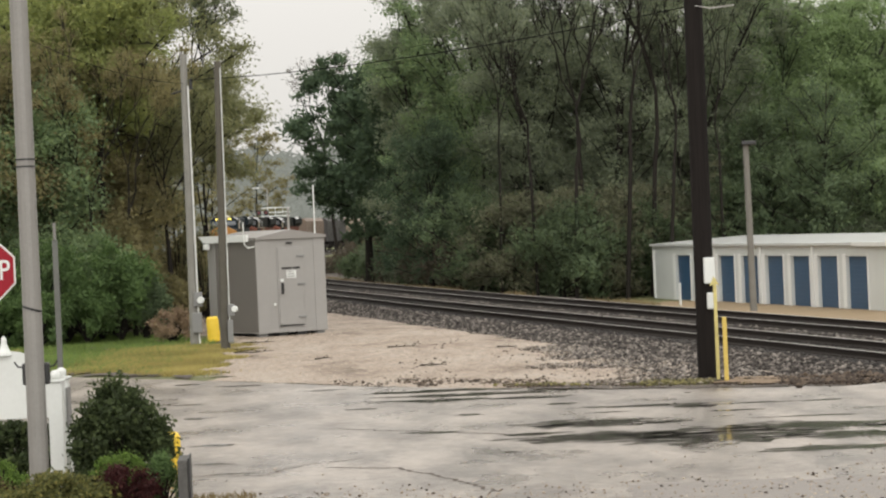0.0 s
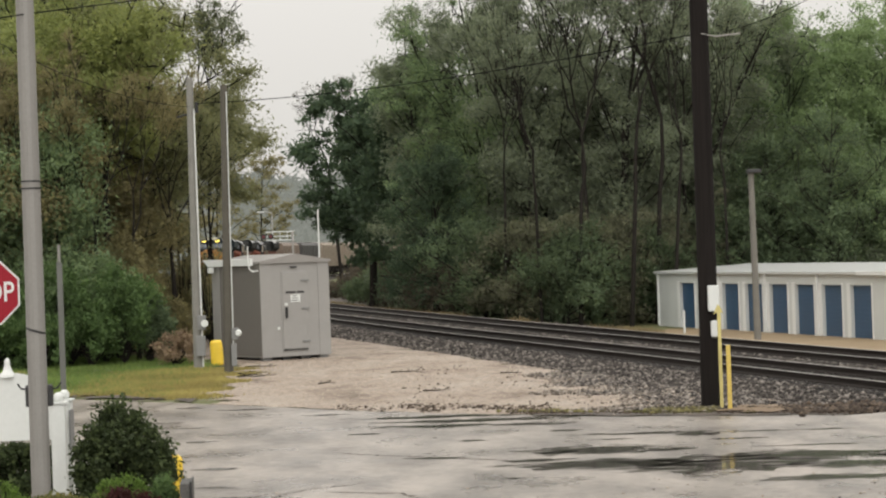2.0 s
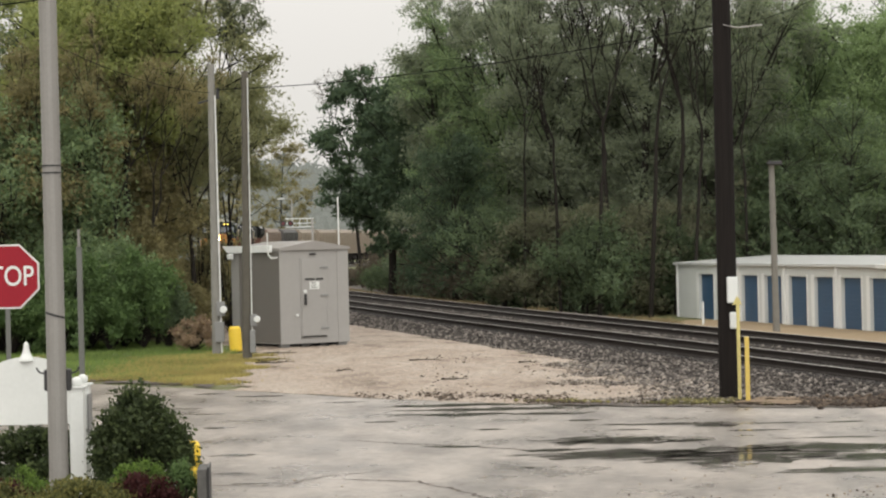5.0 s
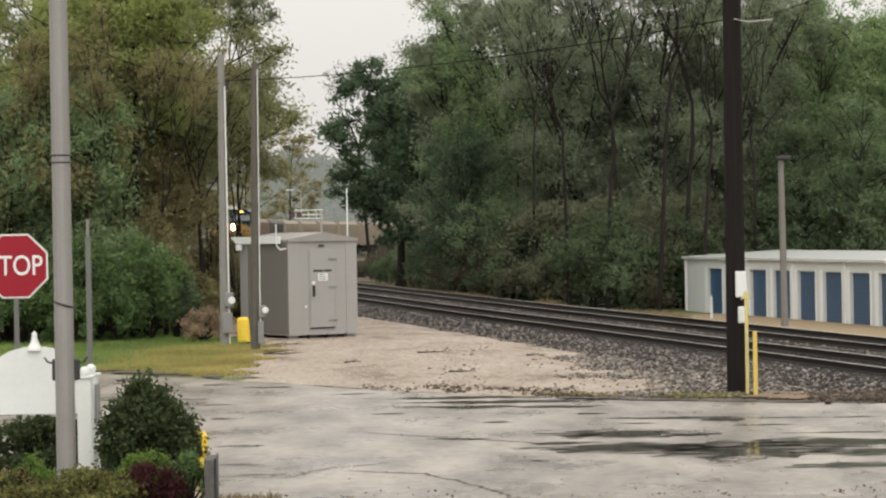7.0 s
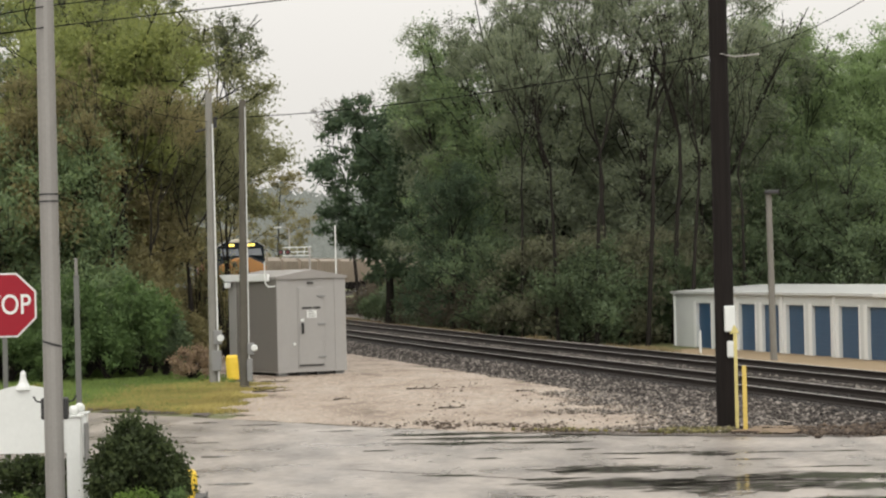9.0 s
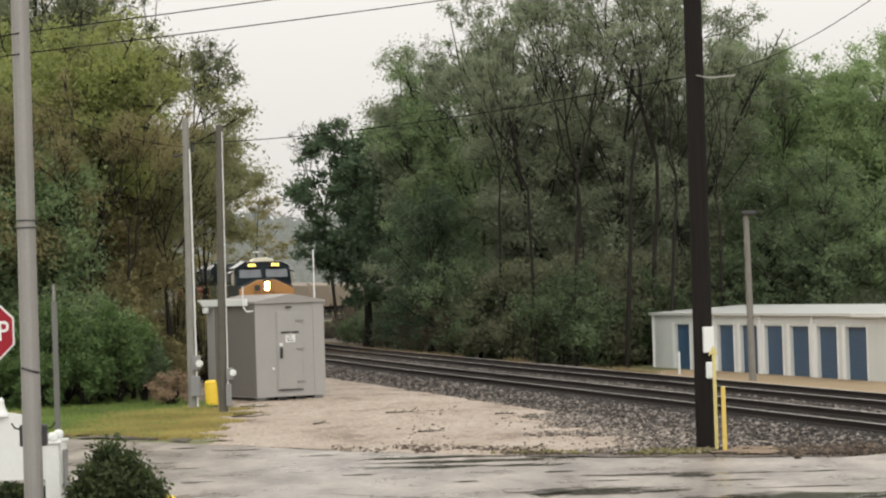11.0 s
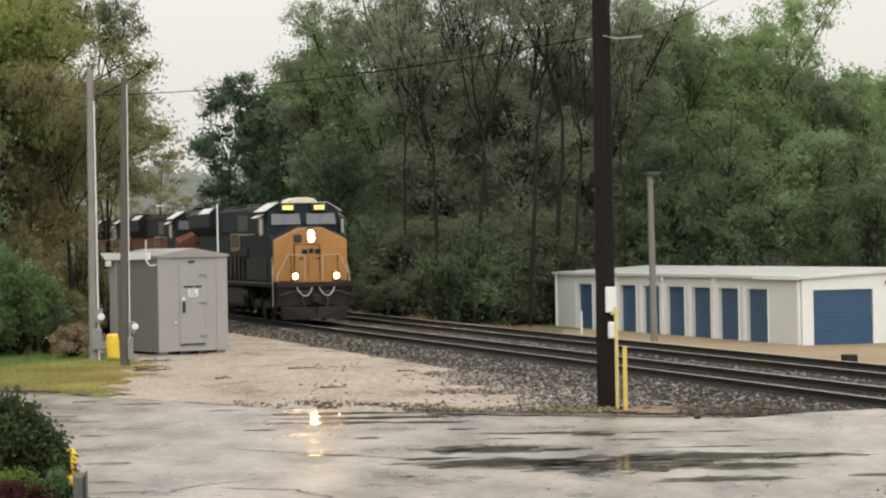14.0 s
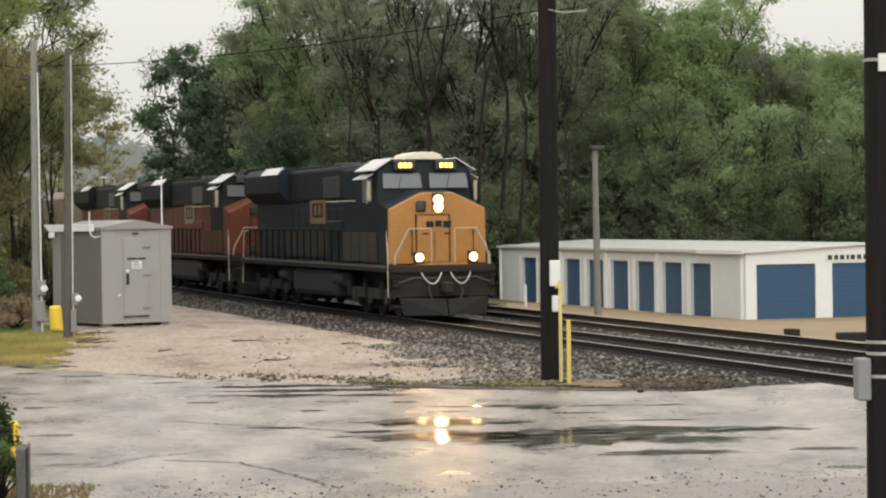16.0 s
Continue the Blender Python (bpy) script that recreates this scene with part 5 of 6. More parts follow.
def lawn():
    rng = np.random.default_rng(33)
    green, straw = [], []
    while len(green) < 60000:
        x, y = -26 + 19.5 * rng.random(), 52 + 26 * rng.random()
        if y > edge(x) + 1.2 + wob(x, y, 1.6, 0.5) and not on_pad(x, y):
            (green if noise.noise((x * 0.3, y * 0.3, 8)) < 0.5 else straw).append((x, y, ground_z(x, y) - 0.02))
    while len(straw) < 34000:
        x, y = -8.6 + 3.2 * rng.random() + rng.normal() * 0.5, 54 + 13 * rng.random()
        if y > edge(x) + 1.0 + wob(x, y, 1.6, 0.5) and (not on_pad(x, y) or rng.random() < 0.05):
            straw.append((x, y, ground_z(x, y) - 0.02))
    blades("lawn_grass", green, 0.10, M["grass"], "green verge grass before the wood", rng)
    blades("dry_grass", straw, 0.09, M["straw"], "yellow dry grass at the edge of the lot", rng)
    tuft = []
    while len(tuft) < 5000:
        x = 1.8 + 3.6 * rng.random()
        y = edge(x) + 0.5 + rng.normal() * 0.35 + (0.5 if 3.7 < x < 5.2 else 0)
        if y > edge(x) and noise.noise((x * 1.1, y * 1.1, 2)) > (0.0 if x > 3.6 else 0.18):
            tuft.append((x, y, ground_z(x, y)))
    blades("roadside_tufts", tuft, 0.05, M["moss"], "dull trampled grass round the dark pole", rng)
    strip_g = []
    while len(strip_g) < 4500:
        p, _ = line(-12 + 105 * rng.random(), 6.1 + 1.6 * rng.random() ** 1.5)
        if p.x < 7.5 and noise.noise((p.x * 0.35, p.y * 0.12, 3)) > -0.05:
            strip_g.append((p.x, p.y, ground_z(p.x, p.y)))
    blades("trackside_grass", strip_g, 0.22, M["straw_dull"], "dull dry grass along the foot of the wood", rng)
    edge_g = []
    while len(edge_g) < 1300:
        x, y = -3.2 + 0.9 * rng.random() ** 2, 25.5 + 3.2 * rng.random()
        edge_g.append((x, y, 0.0))
    blades("kerb_grass", edge_g, 0.075, M["straw_dull"], "straggling grass beside the planting bed", rng)


M["straw_dull"] = foliage("dull_straw", (0.20, 0.155, 0.088), 0.1)
lawn()


def puddles():
    spots = [(-0.1, 45.2, 1.8, 0.4), (0.4, 44.0, 1.7, 0.45), (-0.3, 42.8, 1.2, 0.4), (1.4, 42.6, 0.9, 0.3), (-1.5, 41.5, 0.3, 0.2), (1.9, 40.8, 0.35, 0.2), (-0.2, 36.2, 0.6, 0.22), (1.5, 36.5, 0.4, 0.25), (1.2, 35.2, 0.6, 0.3),
             (3.1, 36.3, 0.5, 0.25), (3.6, 33.9, 1.5, 1.5), (5.0, 34.6, 1.7, 0.9), (5.4, 33.1, 1.0, 0.55), (5.0, 31.3, 0.95, 0.4), (2.2, 36.6, 1.3, 0.75), (2.4, 34.2, 1.7, 0.8), (2.9, 39.6, 1.3, 0.3), (6.6, 34.4, 0.9, 0.4), (6.9, 31.4, 0.4, 0.3), (6.7, 29.1, 0.3, 0.25), (3.9, 39.1, 0.4, 0.4), (5.8, 39.2, 1.2, 0.14),
             (7.6, 37.2, 1.2, 0.14), (5.6, 36.3, 1.0, 0.12), (-4.2, 49.2, 0.6, 0.3), (-5.4, 50.4, 0.4, 0.25), (-4.2, 41.0, 0.3, 0.2), (-3.4, 35.6, 0.4, 0.2), (-3.2, 32.7, 0.3, 0.2), (-2.8, 31.3, 0.5, 0.06), (0.8, 32.6, 0.2, 0.12), (0.3, 39.3, 0.25, 0.18),
             (4.4, 37.9, 0.5, 0.2), (2.6, 38.6, 0.3, 0.12), (-5.6, 46.0, 0.5, 0.18), (-4.8, 44.4, 0.4, 0.15), (8.2, 35.0, 0.8, 0.15), (9.5, 39.5, 1.0, 0.2), (-2.4, 46.8, 0.5, 0.25)]
    for i, (x, y, a, b) in enumerate(spots):
        bm = bmesh.new()
        n = 40
        vs = []
        for k in range(n):
            t = k * 2 * math.pi / n
            r = 1 + 0.45 * noise.noise((math.cos(t) * 1.7 + i * 7, math.sin(t) * 1.7, i)) + 0.3 * noise.noise((math.cos(t) * 5 + i * 3, math.sin(t) * 5, i + 9))
            vs.append(bm.verts.new((a * r * math.cos(t), b * r * math.sin(t), 0)))
        bm.faces.new(vs)
        ob = link("puddle", bm, M["puddle"])
        ob.matrix_world = pose(x, y, 0.0125, 0, 0, -4)
        tagged(ob, "shallow rain puddle on the road", "puddle", "puddles", "structure")


puddles()


def road_crack(points, width, seed):
    """A ragged dark seam in the asphalt."""
    rng = np.random.default_rng(seed)
    pts = [Vector(p) for p in points]
    way = []
    for a, b in zip(pts, pts[1:]):
        n = max(2, int((b - a).length / 0.12))
        way += [a.lerp(b, k / n) for k in range(n)]
    way.append(pts[-1])
    vs, fs = [], []
    for i, p in enumerate(way):
        d = (way[min(i + 1, len(way) - 1)] - way[max(i - 1, 0)]).normalized()
        side = Vector((-d.y, d.x)) * width * (0.35 + 0.9 * rng.random())
        off = Vector((rng.normal(), rng.normal())) * 0.035
        for q in (p + off - side, p + off + side):
            vs.append((q.x, q.y, 0.0118))
    for i in range(len(way) - 1):
        fs.append((2 * i, 2 * i + 1, 2 * i + 3, 2 * i + 2))
    tagged(mesh_from("road_crack", vs, fs, M["mud"]), "ragged dark crack in the wet asphalt", "crack", "road cracks", "structure")


road_crack([(-3.4, 31.2), (-2.9, 31.05), (-2.4, 30.9), (-2.0, 32.0), (-1.2, 32.7)], 0.022, 1)
road_crack([(-1.9, 37.8), (-1.2, 37.1), (-0.6, 36.6), (0.1, 36.0), (0.9, 35.3)], 0.035, 2)
road_crack([(-1.6, 31.6), (-0.7, 31.1), (-0.1, 29.8), (0.5, 27.9)], 0.03, 3)
sheet("road_shoulder", lambda x, y: y < 28.0 + 0.9 * noise.noise((x * 0.5, y * 0.5, 2)) - (0.8 if x < 2 else 0) and x > -3.2, -3.4, 12, 22, 29.5, 0.2, 0.0125, M["shoulder"], "sandy grit shoulder of the road", "gravel")

# ---- foreground planting, sign and poles' fittings ----
def letter(text, size, depth, mat, parent, m, name="letters", label=""):
    cu = bpy.data.curves.new("text", "FONT")
    cu.body, cu.size, cu.extrude, cu.align_x, cu.align_y = text, size, depth, "CENTER", "CENTER"
    cu.offset = size * 0.006
    ob = bpy.data.objects.new("text", cu)
    scene.collection.objects.link(ob)
    bpy.context.view_layer.update()
    me = bpy.data.meshes.new_from_object(ob.evaluated_get(bpy.context.evaluated_depsgraph_get()))
    bpy.data.objects.remove(ob)
    me.materials.clear()
    me.materials.append(mat)
    t = new(name, me)
    t.parent = parent
    t.matrix_local = m
    if label:
        t["label"] = label
    return t


def stop_sign():
    th = thing("stop_sign", pose(-6.54, 34.5, 0, 0, 0, 6), "red octagonal stop sign with a white border on a steel post", "road sign")
    zc, R = 2.72, 0.495

    def octagon(r, y0, y1):
        return prism([(r * math.cos(radians(22.5 + 45 * k)), zc + r * math.sin(radians(22.5 + 45 * k))) for k in range(8)], y0, y1)
    plate = part("plate", octagon(R, -0.004, 0.004), M["white"], th)
    part("red_face", octagon(R * 0.945, -0.012, -0.005), M["red"], plate)
    letter("STOP", 0.40, 0.003, M["white"], plate, pose(0, -0.016, zc - 0.005, 90, 0, 0) @ Matrix.Diagonal((0.80, 1.0, 1, 1)), label="white letters")
    part("post", box(-0.035, 0.035, 0.006, 0.04, -0.2, zc + 0.4, 0.006), M["post_grey"], th)


stop_sign()


def notice_sign():
    """A white two-faced sign on posts with ball tops, its upper edge arched."""
    th = thing("lawn_sign", pose(-5.56, 30.5, 0), "white arched lawn sign with ball-topped posts and a small finial", "sign")
    out = [(-0.55, 0.90), (0.55, 0.90), (0.55, 1.43)]
    out += [(0.55 * math.cos(radians(a)), 1.43 + 0.32 * math.sin(radians(a))) for a in range(10, 180, 8)]
    out += [(-0.55, 1.43)]
    part("board", prism(out, -0.03, 0.03), M["white"], th)
    part("finial", tube([(0, 0, z) for z in (1.70, 1.74, 1.79, 1.85, 1.90, 1.94)], [0.10, 0.085, 0.055, 0.038, 0.036, 0.012], 14), M["white"], th)
    for x, y in ((0.62, 0.0), (-0.62, 0.0), (0.60, 0.62)):
        post = part("post", box(x - 0.09, x + 0.09, y - 0.06, y + 0.12, -0.2, 1.34, 0.01), M["white"], th)
        part("cap", box(x - 0.115, x + 0.115, y - 0.085, y + 0.145, 1.34, 1.37, 0.006), M["white"], post)
        bm = bmesh.new()
        bmesh.ops.create_uvsphere(bm, u_segments=14, v_segments=10, radius=0.066, matrix=pose(x, y + 0.03, 1.42))
        part("ball", bm, M["white"], post)
    part("side_panel", box(0.725, 0.745, 0.14, 0.44, 0.75, 1.25), M["grey_box"], th, "grey plaque on the side")


notice_sign()

# fittings of the poles
for z in (4.0, 4.085):
    part("weld_band", rod((0, 0, z), (0, 0, z + 0.018), 0.117, seg=16), M["black"], poleF)
part("strap", rod((-0.004, 0, 2.30), (0.004, 0.0, 2.325), 0.122, seg=16), M["black"], poleF)
for sx in (-1, 1):
    part("lamp_bracket", box(sx * 0.11 - 0.05, sx * 0.11 + 0.05, 0.02, 0.16, 1.40, 1.66, 0.02), M["black"], poleF, "dark clamped spotlight")
    part("bracket_arm", tube([(sx * 0.12, 0.1, 1.6), (sx * 0.22, 0.1, 1.62), (sx * 0.26, 0.1, 1.68)], 0.012), M["black"], poleF)


def thin_post():
    th = thing("sign_post", pose(-5.74, 36.0, 0), "thin grey steel sign post seen edge-on", "post")
    part("post", box(-0.04, 0.04, -0.03, 0.03, -0.2, 3.12, 0.008), M["post_grey"], th)
    part("blade", box(-0.014, 0.014, -0.06, 0.06, 3.12, 3.38), M["pale_pole"], th, "pale weathered sign blade seen edge-on")


thin_post()

part("conduit", rod((0.15, -0.08, 0), (0.13, -0.08, 7.1), 0.02, seg=8), M["trim_white"], poleA, "pale conduit")
part("meter_box", box(0.04, 0.27, -0.22, -0.08, 1.02, 1.42, 0.02), M["grey_box"], poleA, "grey meter box")
bm = rod((0.24, -0.25, 1.2), (0.24, -0.33, 1.2), 0.1, 0.09, 16)
part("meter", bm, M["white"], poleA, "round glass meter")
part("service_box", box(-0.02, 0.24, -0.24, -0.08, 0.30, 0.86, 0.02), M["grey_box"], poleA, "grey service box")
part("crossbar", tube([(-0.35, 0, 6.9), (0.25, 0, 7.05)], 0.03), M["black"], poleA)
part("insulator", rod((0.2, -0.05, 7.0), (0.2, -0.05, 7.3), 0.05, seg=8), M["black"], poleA)
part("conduit", rod((0.15, -0.1, 0.1), (0.19, -0.08, 7.4), 0.014, seg=8), M["white"], poleB, "pale conduit")
part("service_box", box(0.1, 0.24, -0.2, -0.08, 0.10, 0.70, 0.015), M["grey_box"], poleB, "grey service box")
part("meter", rod((0.3, -0.15, 0.98), (0.3, -0.28, 0.98), 0.09, 0.07, 14), M["white"], poleB, "white round meter")
part("meter_box", box(0.12, 0.3, -0.17, -0.08, 0.8, 1.12, 0.015), M["grey_box"], poleB)
part("white_box", box(-0.02, 0.18, -0.32, -0.18, 1.80, 2.28, 0.02), M["white"], poleC, "white sheet-metal box")
part("guard", box(0.02, 0.15, -0.26, -0.18, 1.32, 1.63, 0.03), M["white"], poleC, "white plastic guard")
part("bracket_wire", tube([(0.0, -0.15, 6.95), (0.3, -0.2, 6.88), (0.75, -0.2, 6.92)], 0.014), M["steel"], poleC)
part("lamp_head", box(-0.2, 0.3, -0.25, 0.05, 5.93, 6.07, 0.03), M["black"], poleD, "dark yard light head")
part("side_box", box(-0.29, -0.155, -0.1, 0.12, 1.28, 1.69, 0.02), M["grey_box"], poleE, "pale grey box")
for z in (1.72, 1.83, 1.5, 4.55):
    part("band", rod((0, 0, z), (0, 0, z + 0.03), 0.186, seg=16), M["steel"], poleE, "steel band")
part("tag", box(-0.08, 0.05, -0.2, -0.17, 4.45, 4.62), M["white"], poleE)
part("conduit", tube([(0.0, -0.22, -0.1), (0.02, -0.22, 0.9), (0.07, -0.21, 1.1), (0.18, -0.16, 1.16)], 0.02), M["white"], poleE, "pale bent conduit")

# planting bed
bush(-4.02, 29.6, 0, 1.36, 1.5, M["leaf_shrub"], "large dark green rounded shrub beside the sign", 801, 19000, 0.031, 90, puff=0.13)
bush(-5.6, 31.4, 0, 2.0, 0.95, M["leaf_shrub"], "dark green shrub behind the lawn sign", 802, 7000, 0.036, 50)
bush(-3.76, 27.4, 0, 0.80, 0.80, M["leaf_box"], "clipped bright green box ball", 803, 7000, 0.016, 60, puff=0.12)
bush(-5.10, 27.6, 0, 0.75, 0.70, M["leaf_box"], "clipped bright green box ball", 804, 7000, 0.016, 60, puff=0.12)
bush(-3.58, 26.9, 0, 0.85, 0.70, M["leaf_red"], "dark red barberry bush", 805, 6000, 0.02, 50)
bush(-5.25, 26.9, 0, 0.80, 0.70, M["leaf_red"], "dark red barberry bush", 806, 5000, 0.02, 50)
bush(-4.35, 26.7, 0, 1.5, 0.62, M["leaf_edge"], "low olive-green bush with reddish tips", 807, 12000, 0.024, 60)
bush(-5.4, 26.5, 0, 1.4, 0.64, M["leaf_edge"], "low olive-green bush with reddish tips", 808, 8000, 0.024, 60)
bush(-3.25, 27.1, 0, 0.48, 0.74, M["leaf_bright"], "small fine-leaved green bush at the bed's edge", 809, 5000, 0.018, 40)


def bed_edge():
    th = thing("landscape_block", pose(-2.97, 26.9, 0, 0, 0, 4), "weathered grey block at the corner of the planting bed", "block")
    part("block", box(-0.06, 0.05, -0.35, 0.3, -0.05, 0.65, 0.015), M["weathered"], th)
    part("dark_edge", box(0.051, 0.075, -0.34, 0.29, -0.05, 0.67, 0.01), M["black"], th)


bed_edge()


def bollard():
    th = thing("bollard", pose(-3.61, 31.5, 0), "yellow painted bollard behind the shrub", "bollard")
    part("post", rod((0, 0, -0.1), (0, 0, 0.48), 0.1, seg=16), M["yellow"], th)
    bm = bmesh.new()
    bmesh.ops.create_uvsphere(bm, u_segments=14, v_segments=8, radius=0.1, matrix=pose(0, 0, 0.48))
    part("cap", bm, M["yellow"], th)


bollard()


# ---- wires ----
def wire(a, b, sag, label="thin black overhead wire", r=0.009):
    a, b = Vector(a), Vector(b)
    pts = [a.lerp(b, k / 24) - Vector((0, 0, sag * 4 * (k / 24) * (1 - k / 24))) for k in range(25)]
    bm = tube(pts, r, 5)
    tagged(link("overhead_wire", bm, M["wire"]), label, "wire", "overhead wires")


def at(bearing, rise, d):
    return (math.tan(radians(bearing)) * d, d, EYE.z + math.tan(radians(rise)) * d / math.cos(radians(bearing)))


wire((-6.75, 66.95, 7.38), (4.76, 45.1, 6.95), 0.22, r=0.011)
wire((-6.95, 67.0, 7.3), at(-11.0, 5.6, 48), 0.35)
wire((4.86, 45.1, 6.93), (5.72, 23.25, 6.9), 0.42, r=0.006)
wire((-4.93, 28.9, 6.08), (4.78, 45.1, 9.03), 0.05, r=0.008)
wire((-4.93, 28.9, 6.33), (4.78, 45.1, 9.52), 0.05, r=0.008)
wire((-4.93, 28.9, 6.08), at(-14, 5.4, 27), 0.03, r=0.008)
wire((-4.93, 28.9, 6.33), at(-14, 5.7, 27), 0.03, r=0.008)

# ---- small things beyond the line ----
def sleeper_pile(x, y, a, half):
    th = thing("timber_stack", pose(x, y, ground_z(x, y) - 0.02, 0, 0, a), "short stack of old dark track timbers", "timber")
    for j in range(2):
        part("timber", box(-half + 0.05 * j, half, j * 0.26, j * 0.26 + 0.24, 0, 0.24, 0.01), M["tie"], th)


sleeper_pile(14.25, 60.7, 6, 0.42)
sleeper_pile(12.9, 61.7, 12, 0.15)


def guard_post(x, y):
    th = thing("guard_post", pose(x, y, ground_z(x, y)), "thin white pipe post before the storage doors", "post")
    part("post", rod((0, 0, -0.1), (0, 0, 1.0), 0.05, seg=10), M["white"], th)


guard_post(10.3, 106.5)


def street_lamp(b, d, z1, label):
    x, y = az(b, d)
    th = thing("street_lamp", pose(x, y, 0), label, "street lamp")
    part("post", rod((0, 0, -0.2), (0, 0, z1), 0.12, 0.08, 10), M["steel"], th)
    part("arm", tube([(0, 0, z1 - 0.1), (-0.5, 0, z1 + 0.1), (-1.1, 0, z1 + 0.12)], 0.06), M["steel"], th)
    part("head", box(-1.8, -1.0, -0.15, 0.15, z1 + 0.02, z1 + 0.2, 0.04), M["white"], th)


street_lamp(-4.08, 300, 8.5, "pale street lamp beyond the railway curve")


def crossing_signal():
    x, y = az(-4.2, 290)
    th = thing("crossing_signal", pose(x, y, 0), "railway crossing signal with a white cantilever and red lamps", "signal")
    part("mast", rod((3.0, 0, -0.2), (3.0, 0, 6.0), 0.14, seg=10), M["steel"], th)
    for z in (5.0, 5.45, 6.0):
        part("rail", rod((-0.2, 0, z), (3.2, 0, z), 0.06, seg=8), M["white"], th)
    for xx in (0.6, 1.5, 2.4):
        part("stay", rod((xx, 0, 5.0), (xx, 0, 6.0), 0.045, seg=8), M["white"], th)
    for xx in (-0.45, 0.4):
        lamp = part("backing", rod((xx, -0.1, 5.45), (xx, -0.16, 5.45), 0.33, seg=16), M["black"], th)
        part("lens", rod((xx, -0.17, 5.45), (xx, -0.22, 5.45), 0.17, seg=14), M["red_lens"], lamp, "red lamp lens")


M["red_lens"] = glow("red_lens", (0.12, 0.02, 0.02), 0.05)
crossing_signal()


# ---- the train ----
M["loco_blue"] = material("dark_blue_paint", (0.0105, 0.0165, 0.0205), 0.6, dark=0.5, scale=1.0, fine=10, bump=0.03, spec=0.14)
M["loco_yellow"] = material("yellow_orange_paint", (0.335, 0.150, 0.026), 0.5, dark=0.55, scale=1.5, fine=14, bump=0.02, wet=0.2)
M["loco_orange"] = material("orange_paint", (0.115, 0.030, 0.014), 0.7, dark=0.4, scale=1.0, fine=10, bump=0.03, spec=0.3)
M["loco_green"] = material("dark_green_paint", (0.010, 0.011, 0.010), 0.7, dark=0.5, bump=0.03, spec=0.14)
M["grime"] = material("dirt_splashed_blue_paint", (0.034, 0.030, 0.027), 0.65, dark=0.45, scale=1.6, fine=12, bump=0.05, spec=0.2)
M["loco_rust"] = material("dirt_splashed_orange_paint", (0.070, 0.026, 0.015), 0.7, dark=0.4, scale=1.2, fine=12, bump=0.05, spec=0.2)
M["bogie"] = material("brown_road_dust_on_steel", (0.045, 0.040, 0.036), 0.85, dark=0.4, scale=2.5, fine=20, bump=0.3, spec=0.15)
M["tank"] = material("dusty_fuel_tank", (0.032, 0.030, 0.028), 0.7, dark=0.5, scale=1.2, fine=14, bump=0.1, spec=0.2)
M["glass_dark"] = material("dim_wet_glass", (0.03, 0.032, 0.035), 0.45, dark=0.7, bump=0.02)
M["under"] = material("underframe_grime", (0.030, 0.026, 0.0225), 0.85, dark=0.4, scale=2, fine=20, bump=0.3, spec=0.12)
# pale base colour carries the sky's reflection on wet sheet metal
M["pale_sheen"] = material("painted_wet_sheen", (0.42, 0.42, 0.42), 0.25, dark=0.85, bump=0.02, wet=0.6)
M["handrail"] = material("pale_handrail", (0.36, 0.31, 0.23), 0.5, dark=0.8)
M["plow"] = material("grey_plough", (0.018, 0.0155, 0.0135), 0.9, dark=0.6, scale=2, spec=0.3)
M["headlight"] = glow("headlight_glow", (1.0, 0.66, 0.28), 400.0)
M["ditch"] = glow("ditch_light_glow", (1.0, 0.58, 0.22), 220.0)
# the bowls behind the lenses glow orange to stand for the lamps' halo
M["bowl"] = glow("lamp_bowl_halo", (1.0, 0.46, 0.13), 3.5)
M["board"] = glow("number_glow", (1.0, 0.80, 0.16), 1.6)
M["tan"] = material("tan_paint", (0.225, 0.182, 0.136), 0.6, dark=0.75, scale=0.8)
M["brown"] = material("brown_paint", (0.17, 0.125, 0.095), 0.6, dark=0.7, scale=0.8)
M["coal"] = material("black_wagon_paint", (0.05, 0.047, 0.045), 0.6, dark=0.7, scale=0.8)


def hull(front, back, y0, y1, shift=None):
    """A solid between two outlines with as many corners."""
    bm = bmesh.new()
    a = [bm.verts.new((x, y0 + (s[2] if len(s) > 2 else 0), z)) for s in front for x, z in [(s[0], s[1])]]
    b = [bm.verts.new((s[0], y1, s[1])) for s in back]
    bm.faces.new(a)
    bm.faces.new(b[::-1])
    n = len(a)
    for i in range(n):
        j = (i + 1) % n
        bm.faces.new((a[j], a[i], b[i], b[j]))
    bmesh.ops.recalc_face_normals(bm, faces=bm.faces[:])
    bmesh.ops.bevel(bm, geom=bm.edges[:], offset=0.03, segments=2, affect="EDGES", profile=0.5)
    return bm


def bogie(th, y, wheels, span):
    for sx in (-1, 1):
        f = box(sx * 1.12 - 0.06, sx * 1.12 + 0.06, y - span / 2 - 0.5, y + span / 2 + 0.5, 0.48, 0.80, 0.05)
        fr = part("bogie_frame", f, M["bogie"], th)
        for k in range(wheels):
            yy = y - span / 2 + span * k / (wheels - 1)
            part("axle_box", box(sx * 1.18 - 0.05, sx * 1.18 + 0.08, yy - 0.16, yy + 0.16, 0.36, 0.66, 0.03), M["bogie"], fr)
            part("spring", rod((sx * 1.2, yy + 0.42, 0.5), (sx * 1.2, yy + 0.42, 0.95), 0.09, seg=8), M["under"], fr)
            part("wheel", rod((sx * 0.69, yy, 0.515), (sx * 0.83, yy, 0.515), 0.515, seg=24), M["under"], fr)


